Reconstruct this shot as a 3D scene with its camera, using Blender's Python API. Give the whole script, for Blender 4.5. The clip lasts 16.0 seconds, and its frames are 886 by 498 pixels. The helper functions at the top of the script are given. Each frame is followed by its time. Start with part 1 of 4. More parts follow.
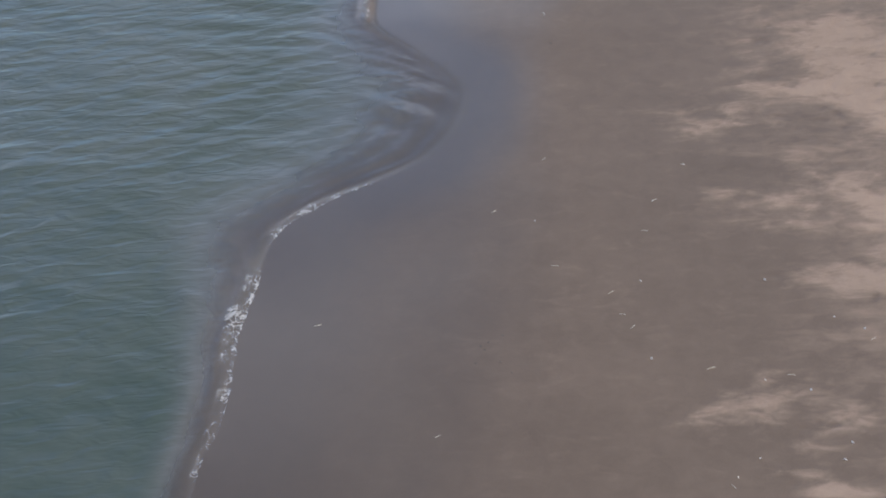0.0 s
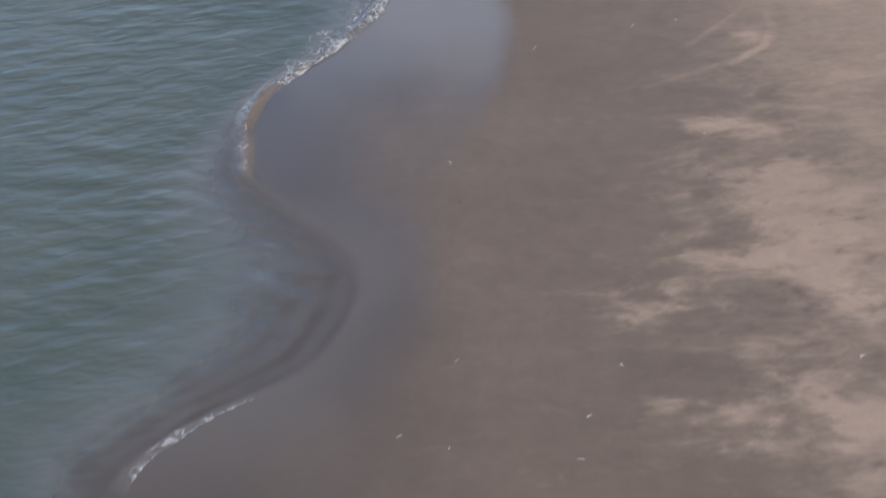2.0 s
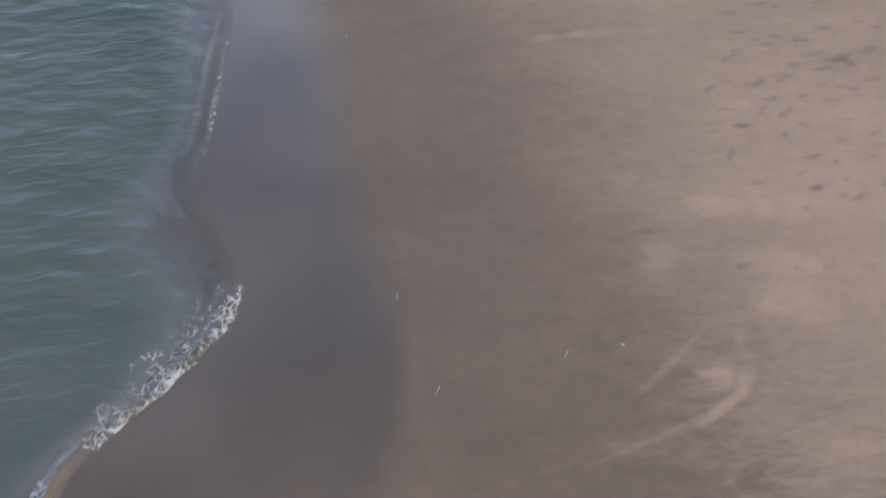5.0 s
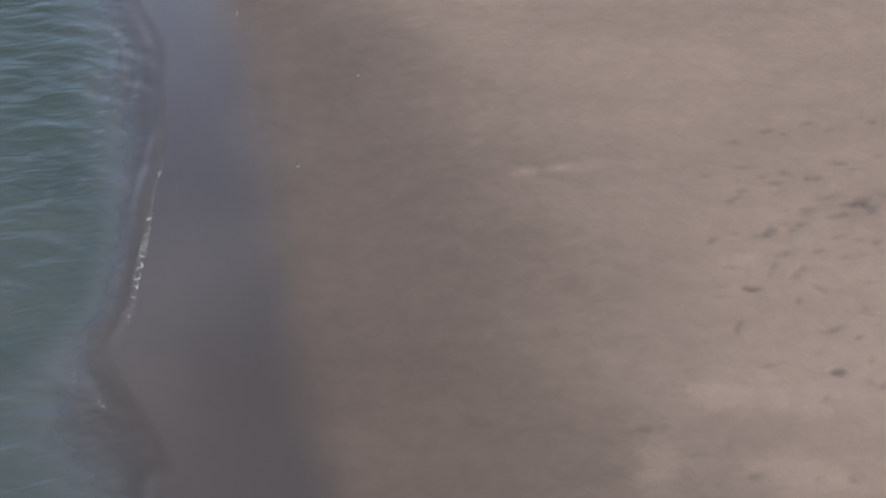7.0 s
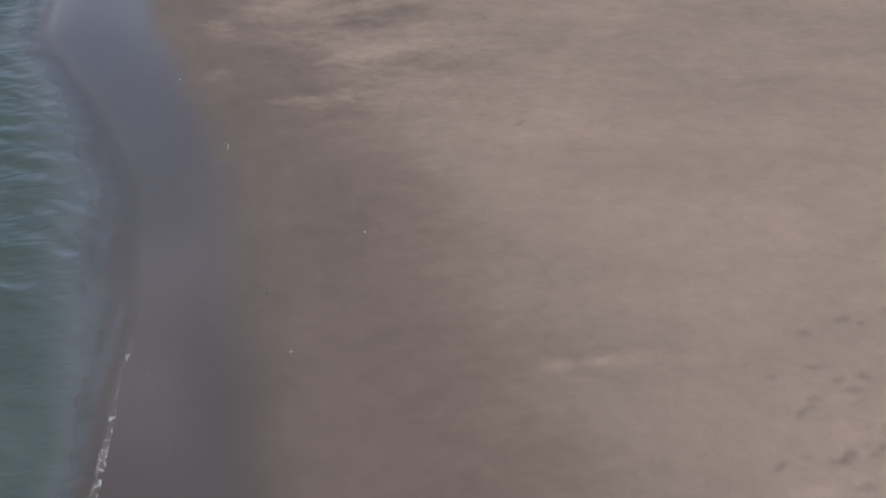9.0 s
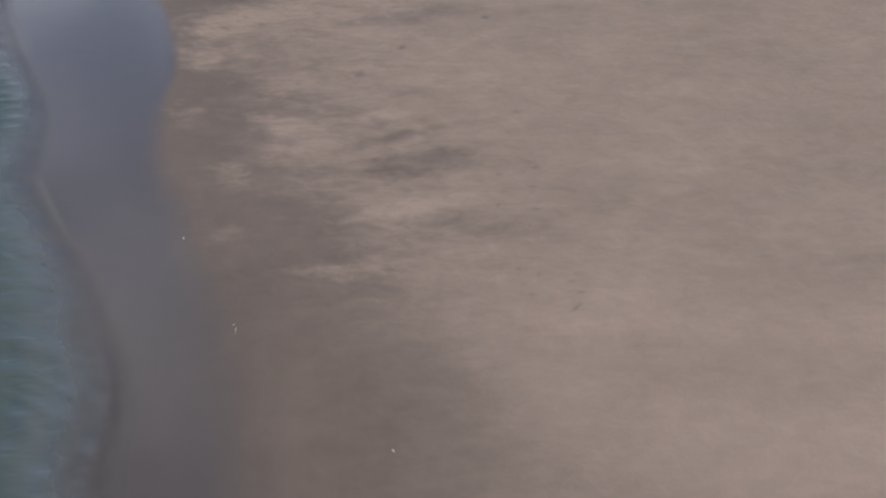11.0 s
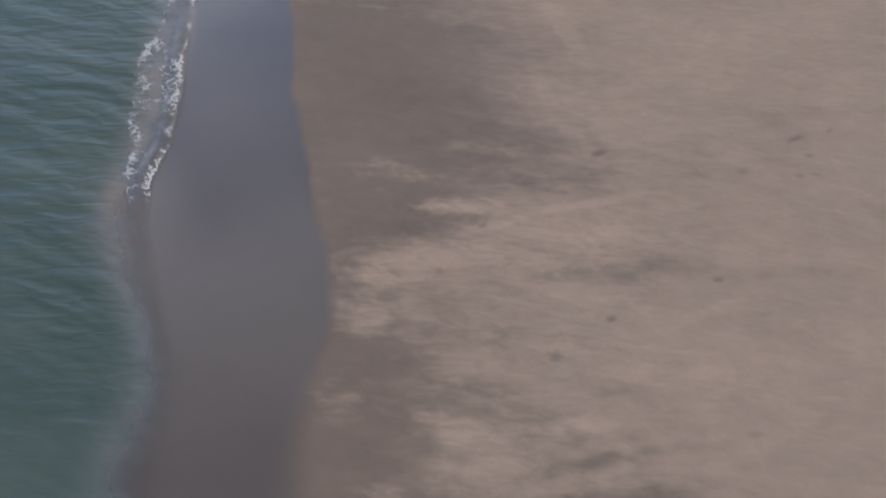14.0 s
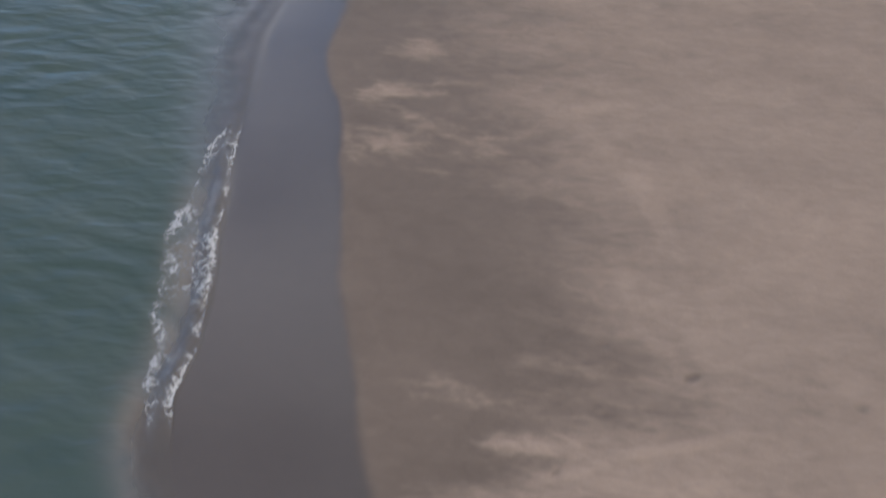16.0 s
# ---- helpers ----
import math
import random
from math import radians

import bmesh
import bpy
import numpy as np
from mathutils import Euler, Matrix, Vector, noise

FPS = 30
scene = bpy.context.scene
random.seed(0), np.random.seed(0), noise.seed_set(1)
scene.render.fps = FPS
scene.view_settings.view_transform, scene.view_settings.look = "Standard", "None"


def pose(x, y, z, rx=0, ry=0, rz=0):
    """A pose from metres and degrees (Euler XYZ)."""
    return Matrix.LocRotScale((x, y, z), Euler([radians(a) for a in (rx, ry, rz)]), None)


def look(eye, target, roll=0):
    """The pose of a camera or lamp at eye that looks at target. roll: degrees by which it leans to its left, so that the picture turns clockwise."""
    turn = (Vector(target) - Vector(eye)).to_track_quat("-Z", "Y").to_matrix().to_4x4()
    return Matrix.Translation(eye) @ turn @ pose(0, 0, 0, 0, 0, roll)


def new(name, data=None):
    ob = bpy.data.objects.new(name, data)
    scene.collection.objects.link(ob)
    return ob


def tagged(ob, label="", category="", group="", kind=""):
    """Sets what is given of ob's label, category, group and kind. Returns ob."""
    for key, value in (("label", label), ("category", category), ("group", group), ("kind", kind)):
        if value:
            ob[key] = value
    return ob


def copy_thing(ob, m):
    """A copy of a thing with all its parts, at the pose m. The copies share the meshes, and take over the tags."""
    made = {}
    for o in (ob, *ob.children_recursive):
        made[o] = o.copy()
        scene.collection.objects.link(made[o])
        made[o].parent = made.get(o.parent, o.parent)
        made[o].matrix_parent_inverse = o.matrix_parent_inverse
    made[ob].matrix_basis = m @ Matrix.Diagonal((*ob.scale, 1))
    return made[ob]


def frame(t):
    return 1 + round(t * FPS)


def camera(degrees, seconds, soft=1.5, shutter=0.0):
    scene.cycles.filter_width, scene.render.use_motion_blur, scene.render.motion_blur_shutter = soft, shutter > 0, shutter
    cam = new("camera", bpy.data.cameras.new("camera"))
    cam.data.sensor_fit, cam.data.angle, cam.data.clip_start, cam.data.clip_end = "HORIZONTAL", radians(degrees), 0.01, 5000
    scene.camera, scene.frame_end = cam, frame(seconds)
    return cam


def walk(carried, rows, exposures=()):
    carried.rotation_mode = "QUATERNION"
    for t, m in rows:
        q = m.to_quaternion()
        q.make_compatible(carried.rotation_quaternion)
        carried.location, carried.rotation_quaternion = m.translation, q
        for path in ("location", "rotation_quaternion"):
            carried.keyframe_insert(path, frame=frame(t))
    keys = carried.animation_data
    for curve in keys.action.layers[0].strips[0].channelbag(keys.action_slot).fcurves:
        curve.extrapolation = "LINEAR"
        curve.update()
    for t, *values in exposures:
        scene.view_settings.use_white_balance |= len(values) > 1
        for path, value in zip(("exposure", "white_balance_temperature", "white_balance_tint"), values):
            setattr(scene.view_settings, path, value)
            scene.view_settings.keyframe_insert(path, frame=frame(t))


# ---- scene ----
cam = camera(40.5, 16.0, soft=1.7, shutter=0.5)
PATH = [
    (0, (0.357, 4.655, 15.627), (0.016, 6.015, 14.201), -8.4),
    (0.5, (0.331, 5.291, 15.617), (-0.019, 6.65, 14.191), -8.8),
    (1, (0.319, 6.452, 15.579), (-0.035, 7.811, 14.155), -9.3),
    (1.5, (0.313, 8.015, 15.482), (0.03, 9.385, 14.053), -8.3),
    (2, (0.101, 9.849, 15.345), (-0.108, 11.226, 13.91), -6.8),
    (2.5, (-0.149, 11.637, 15.231), (-0.314, 13.023, 13.798), -5.3),
    (3, (-0.411, 13.364, 15.222), (-0.554, 14.749, 13.786), -4.2),
    (3.5, (-0.461, 14.9, 15.212), (-0.594, 16.284, 13.774), -3.9),
    (4, (-0.455, 16.326, 15.154), (-0.555, 17.712, 13.715), -3.3),
    (4.2, (-0.508, 16.929, 15.144), (-0.581, 18.314, 13.703), -2.8),
    (6.3, (-0.348, 21.944, 15.025), (-0.306, 23.313, 13.567), 0.4),
    (6.5, (-0.364, 22.38, 15.014), (-0.318, 23.748, 13.555), 0.6),
    (7, (-0.4, 23.467, 15.001), (-0.342, 24.833, 13.541), 1.3),
    (7.5, (-0.404, 24.549, 14.935), (-0.339, 25.918, 13.478), 1.7),
    (8, (-0.467, 25.678, 14.828), (-0.407, 27.05, 13.374), 2.1),
    (8.5, (-0.554, 26.81, 14.787), (-0.495, 28.181, 13.332), 2.5),
    (9, (-0.568, 27.961, 14.684), (-0.515, 29.334, 13.231), 2.8),
    (9.2, (-0.603, 28.427, 14.655), (-0.549, 29.8, 13.202), 3.0),
    (11.3, (-1.096, 33.083, 14.443), (-1.082, 34.466, 12.999), 4.0),
    (11.5, (-1.16, 33.556, 14.43), (-1.161, 34.937, 12.984), 3.9),
    (12, (-1.401, 34.68, 14.423), (-1.446, 36.059, 12.975), 3.6),
    (12.5, (-1.63, 35.816, 14.463), (-1.722, 37.188, 13.01), 3.1),
    (13, (-1.846, 36.979, 14.537), (-1.992, 38.339, 13.077), 2.3),
    (13.5, (-2.045, 38.088, 14.595), (-2.241, 39.441, 13.134), 1.4),
    (14, (-2.281, 39.201, 14.547), (-2.515, 40.55, 13.089), 0.8),
    (14.5, (-2.539, 40.292, 14.507), (-2.808, 41.639, 13.053), 0.4),
    (15, (-2.909, 41.332, 14.506), (-3.201, 42.675, 13.053), 0.3),
    (15.5, (-3.239, 42.353, 14.538), (-3.549, 43.691, 13.084), 0.1),
    (15.8, (-3.409, 42.94, 14.684), (-3.714, 44.277, 13.228), 0.4),
    (16, (-3.612, 43.643, 14.859), (-3.911, 44.978, 13.4), 0.8),
]
walk(cam, [(t, look(eye, target, roll)) for t, eye, target, roll in PATH], [(0, 0.55), (5, 0.45), (16, 0.39)])

# ---- daylight: a hazy evening sky and a low, softened sun over the land ----
SUN_EL, SUN_AZ = 24.0, 108.0
world = bpy.data.worlds.new("sky")
scene.world = world
world.use_nodes = True
wt = world.node_tree
sky = wt.nodes.new("ShaderNodeTexSky")
sky.sky_type = "NISHITA"
sky.sun_disc = False
sky.sun_elevation, sky.sun_rotation = radians(SUN_EL), radians(SUN_AZ)
sky.air_density, sky.dust_density, sky.ozone_density = 1.0, 1.2, 3.0
# broken cloud
coord = wt.nodes.new("ShaderNodeTexCoord")
cloud = wt.nodes.new("ShaderNodeTexNoise")
cloud.inputs["Scale"].default_value = 5.0
cloud.inputs["Detail"].default_value = 5
ramp = wt.nodes.new("ShaderNodeMapRange")
ramp.inputs["From Min"].default_value, ramp.inputs["From Max"].default_value = 0.42, 0.60
ramp.inputs["To Min"].default_value, ramp.inputs["To Max"].default_value = 0.0, 0.50
grey = wt.nodes.new("ShaderNodeMix")
grey.data_type = "RGBA"
grey.inputs["B"].default_value = (4.9, 5.1, 6.0, 1)
wt.links.new(coord.outputs["Generated"], cloud.inputs["Vector"])
# haze brightens the sky towards the horizon
split = wt.nodes.new("ShaderNodeSeparateXYZ")
haze = wt.nodes.new("ShaderNodeMapRange")
haze.inputs["From Min"].default_value, haze.inputs["From Max"].default_value = 0.52, 0.80
haze.inputs["To Min"].default_value, haze.inputs["To Max"].default_value = 2.60, 0.78
hazy = wt.nodes.new("ShaderNodeVectorMath")
hazy.operation = "SCALE"
wt.links.new(coord.outputs["Generated"], split.inputs[0])
wt.links.new(split.outputs["Z"], haze.inputs["Value"])
wt.links.new(haze.outputs["Result"], hazy.inputs["Scale"])
wt.links.new(cloud.outputs["Fac"], ramp.inputs["Value"])
wt.links.new(ramp.outputs["Result"], grey.inputs["Factor"])
wt.links.new(sky.outputs["Color"], grey.inputs["A"])
wt.links.new(grey.outputs["Result"], hazy.inputs[0])
wt.links.new(hazy.outputs[0], wt.nodes["Background"].inputs["Color"])
wt.nodes["Background"].inputs["Strength"].default_value = 0.102

sun = new("sun", bpy.data.lights.new("sun", "SUN"))
sun.data.energy = 2.05
sun.data.angle = radians(12)
sun.data.color = (1.0, 0.84, 0.66)
_az, _el = radians(SUN_AZ), radians(SUN_EL)
sun.matrix_world = look((60 * math.sin(_az) * math.cos(_el), 60 * math.cos(_az) * math.cos(_el), 60 * math.sin(_el)), (0, 0, 0))


# ---- materials ----
def shader(name):
    m = bpy.data.materials.new(name)
    m.use_nodes = True
    return m, m.node_tree, m.node_tree.nodes["Principled BSDF"]


def node(nt, kind, **values):
    n = nt.nodes.new("ShaderNode" + kind)
    for key, value in values.items():
        n.inputs[key.replace("_", " ")].default_value = value
    return n


def noise_at(nt, scale, detail=4.0, rough=0.55, stretch=(1, 1, 1), warp=0.0, turn=0.0):
    """Noise in metres of the world, stretched along axes that are turned by so many degrees."""
    geo = nt.nodes.new("ShaderNodeNewGeometry")
    mp = nt.nodes.new("ShaderNodeMapping")
    mp.vector_type = "TEXTURE"
    mp.inputs["Scale"].default_value = [1 / v for v in stretch]
    mp.inputs["Rotation"].default_value = (0, 0, radians(turn))
    n = node(nt, "TexNoise", Scale=scale, Detail=detail, Roughness=rough, Distortion=warp)
    nt.links.new(geo.outputs["Position"], mp.inputs["Vector"])
    nt.links.new(mp.outputs["Vector"], n.inputs["Vector"])
    return n.outputs["Fac"]


def remap(nt, value, a, b, c=0.0, d=1.0, smooth=False):
    n = node(nt, "MapRange", From_Min=a, From_Max=b, To_Min=c, To_Max=d)
    if smooth:
        n.interpolation_type = "SMOOTHSTEP"
    nt.links.new(value, n.inputs["Value"])
    return n.outputs["Result"]


def calc(nt, op, a, b=0.0, clamp=False):
    n = nt.nodes.new("ShaderNodeMath")
    n.operation, n.use_clamp = op, clamp
    for i, v in enumerate((a, b)):
        if isinstance(v, (int, float)):
            n.inputs[i].default_value = v
        else:
            nt.links.new(v, n.inputs[i])
    return n.outputs[0]


def blend(nt, fac, a, b):
    n = nt.nodes.new("ShaderNodeMix")
    n.data_type = "RGBA"
    for key, v in (("Factor", fac), ("A", a), ("B", b)):
        sock = n.inputs[key] if key == "Factor" else [s for s in n.inputs if s.name == key and s.type == "RGBA"][0]
        if isinstance(v, (int, float)):
            sock.default_value = v
        elif isinstance(v, tuple):
            sock.default_value = (*v, 1)
        else:
            nt.links.new(v, sock)
    return [s for s in n.outputs if s.type == "RGBA"][0]


def tint(nt, colour, value):
    """A colour made lighter and darker by a value round one."""
    n = nt.nodes.new("ShaderNodeVectorMath")
    n.operation = "SCALE"
    nt.links.new(colour, n.inputs[0])
    nt.links.new(value, n.inputs["Scale"])
    return n.outputs[0]


def attribute(nt, name):
    n = nt.nodes.new("ShaderNodeAttribute")
    n.attribute_name = name
    return n.outputs["Fac"]


def make_sand():
    m, nt, p = shader("sand")
    dry0, wet0 = attribute(nt, "dry"), attribute(nt, "film")
    swirl = noise_at(nt, 0.8, 7, 0.60, (0.6, 1.5, 1), 1.6, 6)
    ragged = calc(nt, "ADD", calc(nt, "MULTIPLY", noise_at(nt, 3.2, 8, 0.64, (0.55, 1.5, 1), 0.9, 6), 0.55), calc(nt, "MULTIPLY", swirl, 0.45))
    ragged = remap(nt, ragged, 0.24, 0.76)
    dry = remap(nt, calc(nt, "ADD", dry0, calc(nt, "MULTIPLY", calc(nt, "SUBTRACT", ragged, 0.5), attribute(nt, "patchy"))), 0.0, 1.0, smooth=True)
    edge = noise_at(nt, 1.4, 4, 0.5, (1, 0.6, 1))
    film = remap(nt, calc(nt, "ADD", wet0, calc(nt, "MULTIPLY", calc(nt, "SUBTRACT", edge, 0.5), 0.22)), 0.0, 1.0, smooth=True)
    gloss = calc(nt, "MULTIPLY", film, attribute(nt, "bare"))
    broad = remap(nt, noise_at(nt, 0.35, 3, 0.5, (1, 1.6, 1)), 0.3, 0.7, 0.93, 1.07)
    mottle = remap(nt, noise_at(nt, 2.6, 6, 0.62, (0.9, 1.1, 1), 0.5), 0.25, 0.75, 0.91, 1.09)
    grain = remap(nt, noise_at(nt, 70.0, 3, 0.7), 0.2, 0.8, 0.90, 1.10)
    colour = blend(nt, dry, SAND_DAMP, SAND_DRY)
    colour = blend(nt, film, colour, SAND_WET)
    shade = calc(nt, "MULTIPLY", calc(nt, "MULTIPLY", broad, mottle), grain)
    shade = calc(nt, "ADD", calc(nt, "MULTIPLY", shade, calc(nt, "SUBTRACT", 1.0, calc(nt, "MULTIPLY", film, 0.7))), calc(nt, "MULTIPLY", film, 0.7))
    # bed colour lightened under water, offsetting the light its sheet holds back
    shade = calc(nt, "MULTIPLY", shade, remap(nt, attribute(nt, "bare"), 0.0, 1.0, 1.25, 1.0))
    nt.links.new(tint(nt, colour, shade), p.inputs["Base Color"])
    rough = calc(nt, "ADD", 0.50, calc(nt, "MULTIPLY", dry, 0.45))
    silk = remap(nt, noise_at(nt, 1.3, 4, 0.5), 0.3, 0.7, 0.04, 0.08)
    nt.links.new(rough, p.inputs["Roughness"])
    p.inputs["IOR"].default_value = 1.30
    nt.links.new(remap(nt, attribute(nt, "bare"), 0.0, 1.0, 0.0, 0.5), p.inputs["Specular IOR Level"])
    # a skin of water lies on the wet sand, down to the water's edge
    p.inputs["Coat IOR"].default_value = WATER_IOR
    nt.links.new(gloss, p.inputs["Coat Weight"])
    nt.links.new(silk, p.inputs["Coat Roughness"])
    # small lumps in the drier sand, a smooth skin on the wet
    lumps = calc(nt, "ADD", noise_at(nt, 9.0, 6, 0.6, (0.8, 1.2, 1)), calc(nt, "MULTIPLY", noise_at(nt, 60, 2), 0.2))
    bump = node(nt, "Bump", Distance=0.03)
    nt.links.new(calc(nt, "MULTIPLY", calc(nt, "ADD", 0.10, calc(nt, "MULTIPLY", dry, 0.55)), calc(nt, "SUBTRACT", 1.0, calc(nt, "MULTIPLY", film, 0.97))), bump.inputs["Strength"])
    nt.links.new(lumps, bump.inputs["Height"])
    nt.links.new(bump.outputs[0], p.inputs["Normal"])
    return m


WATER_IOR = 1.85
SAND_DRY, SAND_DAMP, SAND_WET = (0.345, 0.252, 0.188), (0.158, 0.117, 0.088), (0.098, 0.076, 0.060)


def make_sea():
    m, nt, p = shader("sea_water")
    deep = attribute(nt, "depth")
    stir = noise_at(nt, 0.5, 5, 0.6, (0.7, 1.6, 1), 0.5)
    body = blend(nt, remap(nt, stir, 0.3, 0.7), SEA_DARK, SEA_LIGHT)
    # lighter body colour stands in for the sky mirrored in the water
    body = blend(nt, calc(nt, "MULTIPLY", attribute(nt, "sky_sheen"), remap(nt, stir, 0.25, 0.75, 0.35, 0.9)), body, SEA_SHEEN)
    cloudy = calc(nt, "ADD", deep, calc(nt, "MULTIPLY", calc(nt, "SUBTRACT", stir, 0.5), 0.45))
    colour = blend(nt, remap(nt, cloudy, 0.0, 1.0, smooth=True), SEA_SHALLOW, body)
    colour = blend(nt, attribute(nt, "stirred"), colour, (0.250, 0.178, 0.122))
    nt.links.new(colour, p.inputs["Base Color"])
    p.inputs["Roughness"].default_value = 0.5
    p.inputs["Specular IOR Level"].default_value = 0.0
    chop = calc(nt, "ADD", noise_at(nt, 3.6, 2, 0.45, (0.42, 1.35, 1), 0.6, 11), calc(nt, "MULTIPLY", noise_at(nt, 10.0, 2, 0.4, (0.4, 1.3, 1), 0.3, 11), 0.14))
    bump = node(nt, "Bump", Distance=0.036)
    nt.links.new(calc(nt, "MULTIPLY", remap(nt, deep, 0.05, 0.9, 0.05, 1.0), attribute(nt, "choppy")), bump.inputs["Strength"])
    nt.links.new(chop, bump.inputs["Height"])
    nt.links.new(bump.outputs[0], p.inputs["Normal"])
    # the bed shows through the thin edge; silt hides it further out
    clear = nt.nodes.new("ShaderNodeBsdfTransparent")
    clear.inputs["Color"].default_value = (1.0, 1.0, 0.99, 1)
    mix = nt.nodes.new("ShaderNodeMixShader")
    murk = calc(nt, "ADD", deep, calc(nt, "MULTIPLY", calc(nt, "SUBTRACT", noise_at(nt, 0.9, 5, 0.6, (0.7, 1.2, 1), 0.6), 0.5), remap(nt, deep, 0.0, 0.3, 0.0, 0.5)))
    nt.links.new(calc(nt, "MAXIMUM", remap(nt, murk, 0.0, 0.6, 0.0, 1.0, smooth=True), calc(nt, "MULTIPLY", attribute(nt, "stirred"), 0.85)), mix.inputs[0])
    nt.links.new(clear.outputs[0], mix.inputs[1])
    nt.links.new(p.outputs[0], mix.inputs[2])
    # the skin of the water mirrors the sky at any depth
    skin = node(nt, "BsdfGlossy", Roughness=0.10)
    facing = node(nt, "LayerWeight", Blend=0.5)
    grazing = calc(nt, "POWER", facing.outputs["Facing"], 3.0)
    still = ((WATER_IOR - 1) / (WATER_IOR + 1)) ** 2
    gloss = calc(nt, "ADD", remap(nt, deep, 0.0, 0.9, 1.40 * still, 0.55 * still), calc(nt, "MULTIPLY", grazing, 0.38))
    over = nt.nodes.new("ShaderNodeMixShader")
    nt.links.new(bump.outputs[0], skin.inputs["Normal"])
    nt.links.new(bump.outputs[0], facing.inputs["Normal"])
    nt.links.new(calc(nt, "MULTIPLY", gloss, attribute(nt, "skin")), over.inputs[0])
    nt.links.new(mix.outputs[0], over.inputs[1])
    nt.links.new(skin.outputs[0], over.inputs[2])
    nt.links.new(over.outputs[0], nt.nodes["Material Output"].inputs["Surface"])
    return m


SEA_DARK, SEA_LIGHT, SEA_SHEEN = (0.045, 0.070, 0.059), (0.070, 0.093, 0.080), (0.095, 0.111, 0.100)
# raised to offset the shade the water sheet casts on its bed
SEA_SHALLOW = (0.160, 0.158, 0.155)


def make_foam():
    m, nt, p = shader("sea_foam")
    dens = attribute(nt, "dense")
    geo = nt.nodes.new("ShaderNodeNewGeometry")
    warp = node(nt, "TexNoise", Scale=5.0, Detail=3.0)
    nt.links.new(geo.outputs["Position"], warp.inputs["Vector"])
    push = nt.nodes.new("ShaderNodeVectorMath")
    push.operation = "MULTIPLY_ADD"
    push.inputs[1].default_value = (0.36, 0.36, 0.0)
    nt.links.new(warp.outputs["Color"], push.inputs[0])
    nt.links.new(geo.outputs["Position"], push.inputs[2])
    lace = []
    for scale in (6.5, 15.0):
        v = node(nt, "TexVoronoi", Scale=scale)
        v.feature = "DISTANCE_TO_EDGE"
        nt.links.new(push.outputs[0], v.inputs["Vector"])
        lace.append(remap(nt, v.outputs["Distance"], 0.0, 0.24, 1.0, 0.0))
    web = calc(nt, "MAXIMUM", lace[0], calc(nt, "MULTIPLY", lace[1], 0.75))
    clump = noise_at(nt, 3.2, 5, 0.65, (1, 1, 1), 0.5)
    cover = calc(nt, "ADD", calc(nt, "MULTIPLY", web, 0.72), calc(nt, "MULTIPLY", remap(nt, clump, 0.25, 0.75), 0.62))
    cover = calc(nt, "ADD", cover, calc(nt, "SUBTRACT", dens, 1.0))
    nt.links.new(blend(nt, clump, (0.384, 0.372, 0.360), (0.496, 0.484, 0.471)), p.inputs["Base Color"])
    p.inputs["Roughness"].default_value = 0.75
    bump = node(nt, "Bump", Strength=0.6, Distance=0.03)
    nt.links.new(cover, bump.inputs["Height"])
    nt.links.new(bump.outputs[0], p.inputs["Normal"])
    clear = nt.nodes.new("ShaderNodeBsdfTransparent")
    mix = nt.nodes.new("ShaderNodeMixShader")
    nt.links.new(remap(nt, cover, 0.42, 1.10, 0.0, 0.85, smooth=True), mix.inputs[0])
    nt.links.new(clear.outputs[0], mix.inputs[1])
    nt.links.new(p.outputs[0], mix.inputs[2])
    nt.links.new(mix.outputs[0], nt.nodes["Material Output"].inputs["Surface"])
    return m


def make_plain(name, dark, light, rough, scale, bumpy=0.2):
    m, nt, p = shader(name)
    n = noise_at(nt, scale, 5, 0.6)
    info = nt.nodes.new("ShaderNodeObjectInfo")
    f = calc(nt, "ADD", calc(nt, "MULTIPLY", n, 0.7), calc(nt, "MULTIPLY", info.outputs["Random"], 0.3))
    nt.links.new(blend(nt, f, dark, light), p.inputs["Base Color"])
    p.inputs["Roughness"].default_value = rough
    bump = node(nt, "Bump", Strength=bumpy, Distance=0.004)
    nt.links.new(n, bump.inputs["Height"])
    nt.links.new(bump.outputs[0], p.inputs["Normal"])
    return m


SAND, SEA, FOAM = make_sand(), make_sea(), make_foam()
STRAW = make_plain("bleached_straw", (0.341, 0.310, 0.248), (0.508, 0.484, 0.422), 0.6, 60)
SHELL = make_plain("shell", (0.384, 0.360, 0.322), (0.527, 0.508, 0.484), 0.4, 90)
WEED = make_plain("seaweed", (0.030, 0.028, 0.022), (0.085, 0.070, 0.050), 0.45, 50)


# ---- the lie of the beach ----
def curve_of(knots):
    """A smooth x over y through the knots (y, x)."""
    ky = np.array([k[0] for k in knots], float)
    kx = np.array([k[1] for k in knots], float)
    slope = np.gradient(kx, ky)

    def at(y):
        y = np.clip(np.asarray(y, float), ky[0], ky[-1])
        i = np.clip(np.searchsorted(ky, y) - 1, 0, len(ky) - 2)
        h = ky[i + 1] - ky[i]
        u = (y - ky[i]) / h
        return ((1 + 2 * u) * (1 - u) ** 2 * kx[i] + u * (1 - u) ** 2 * h * slope[i]
                + u * u * (3 - 2 * u) * kx[i + 1] - u * u * (1 - u) * h * slope[i + 1])
    return at


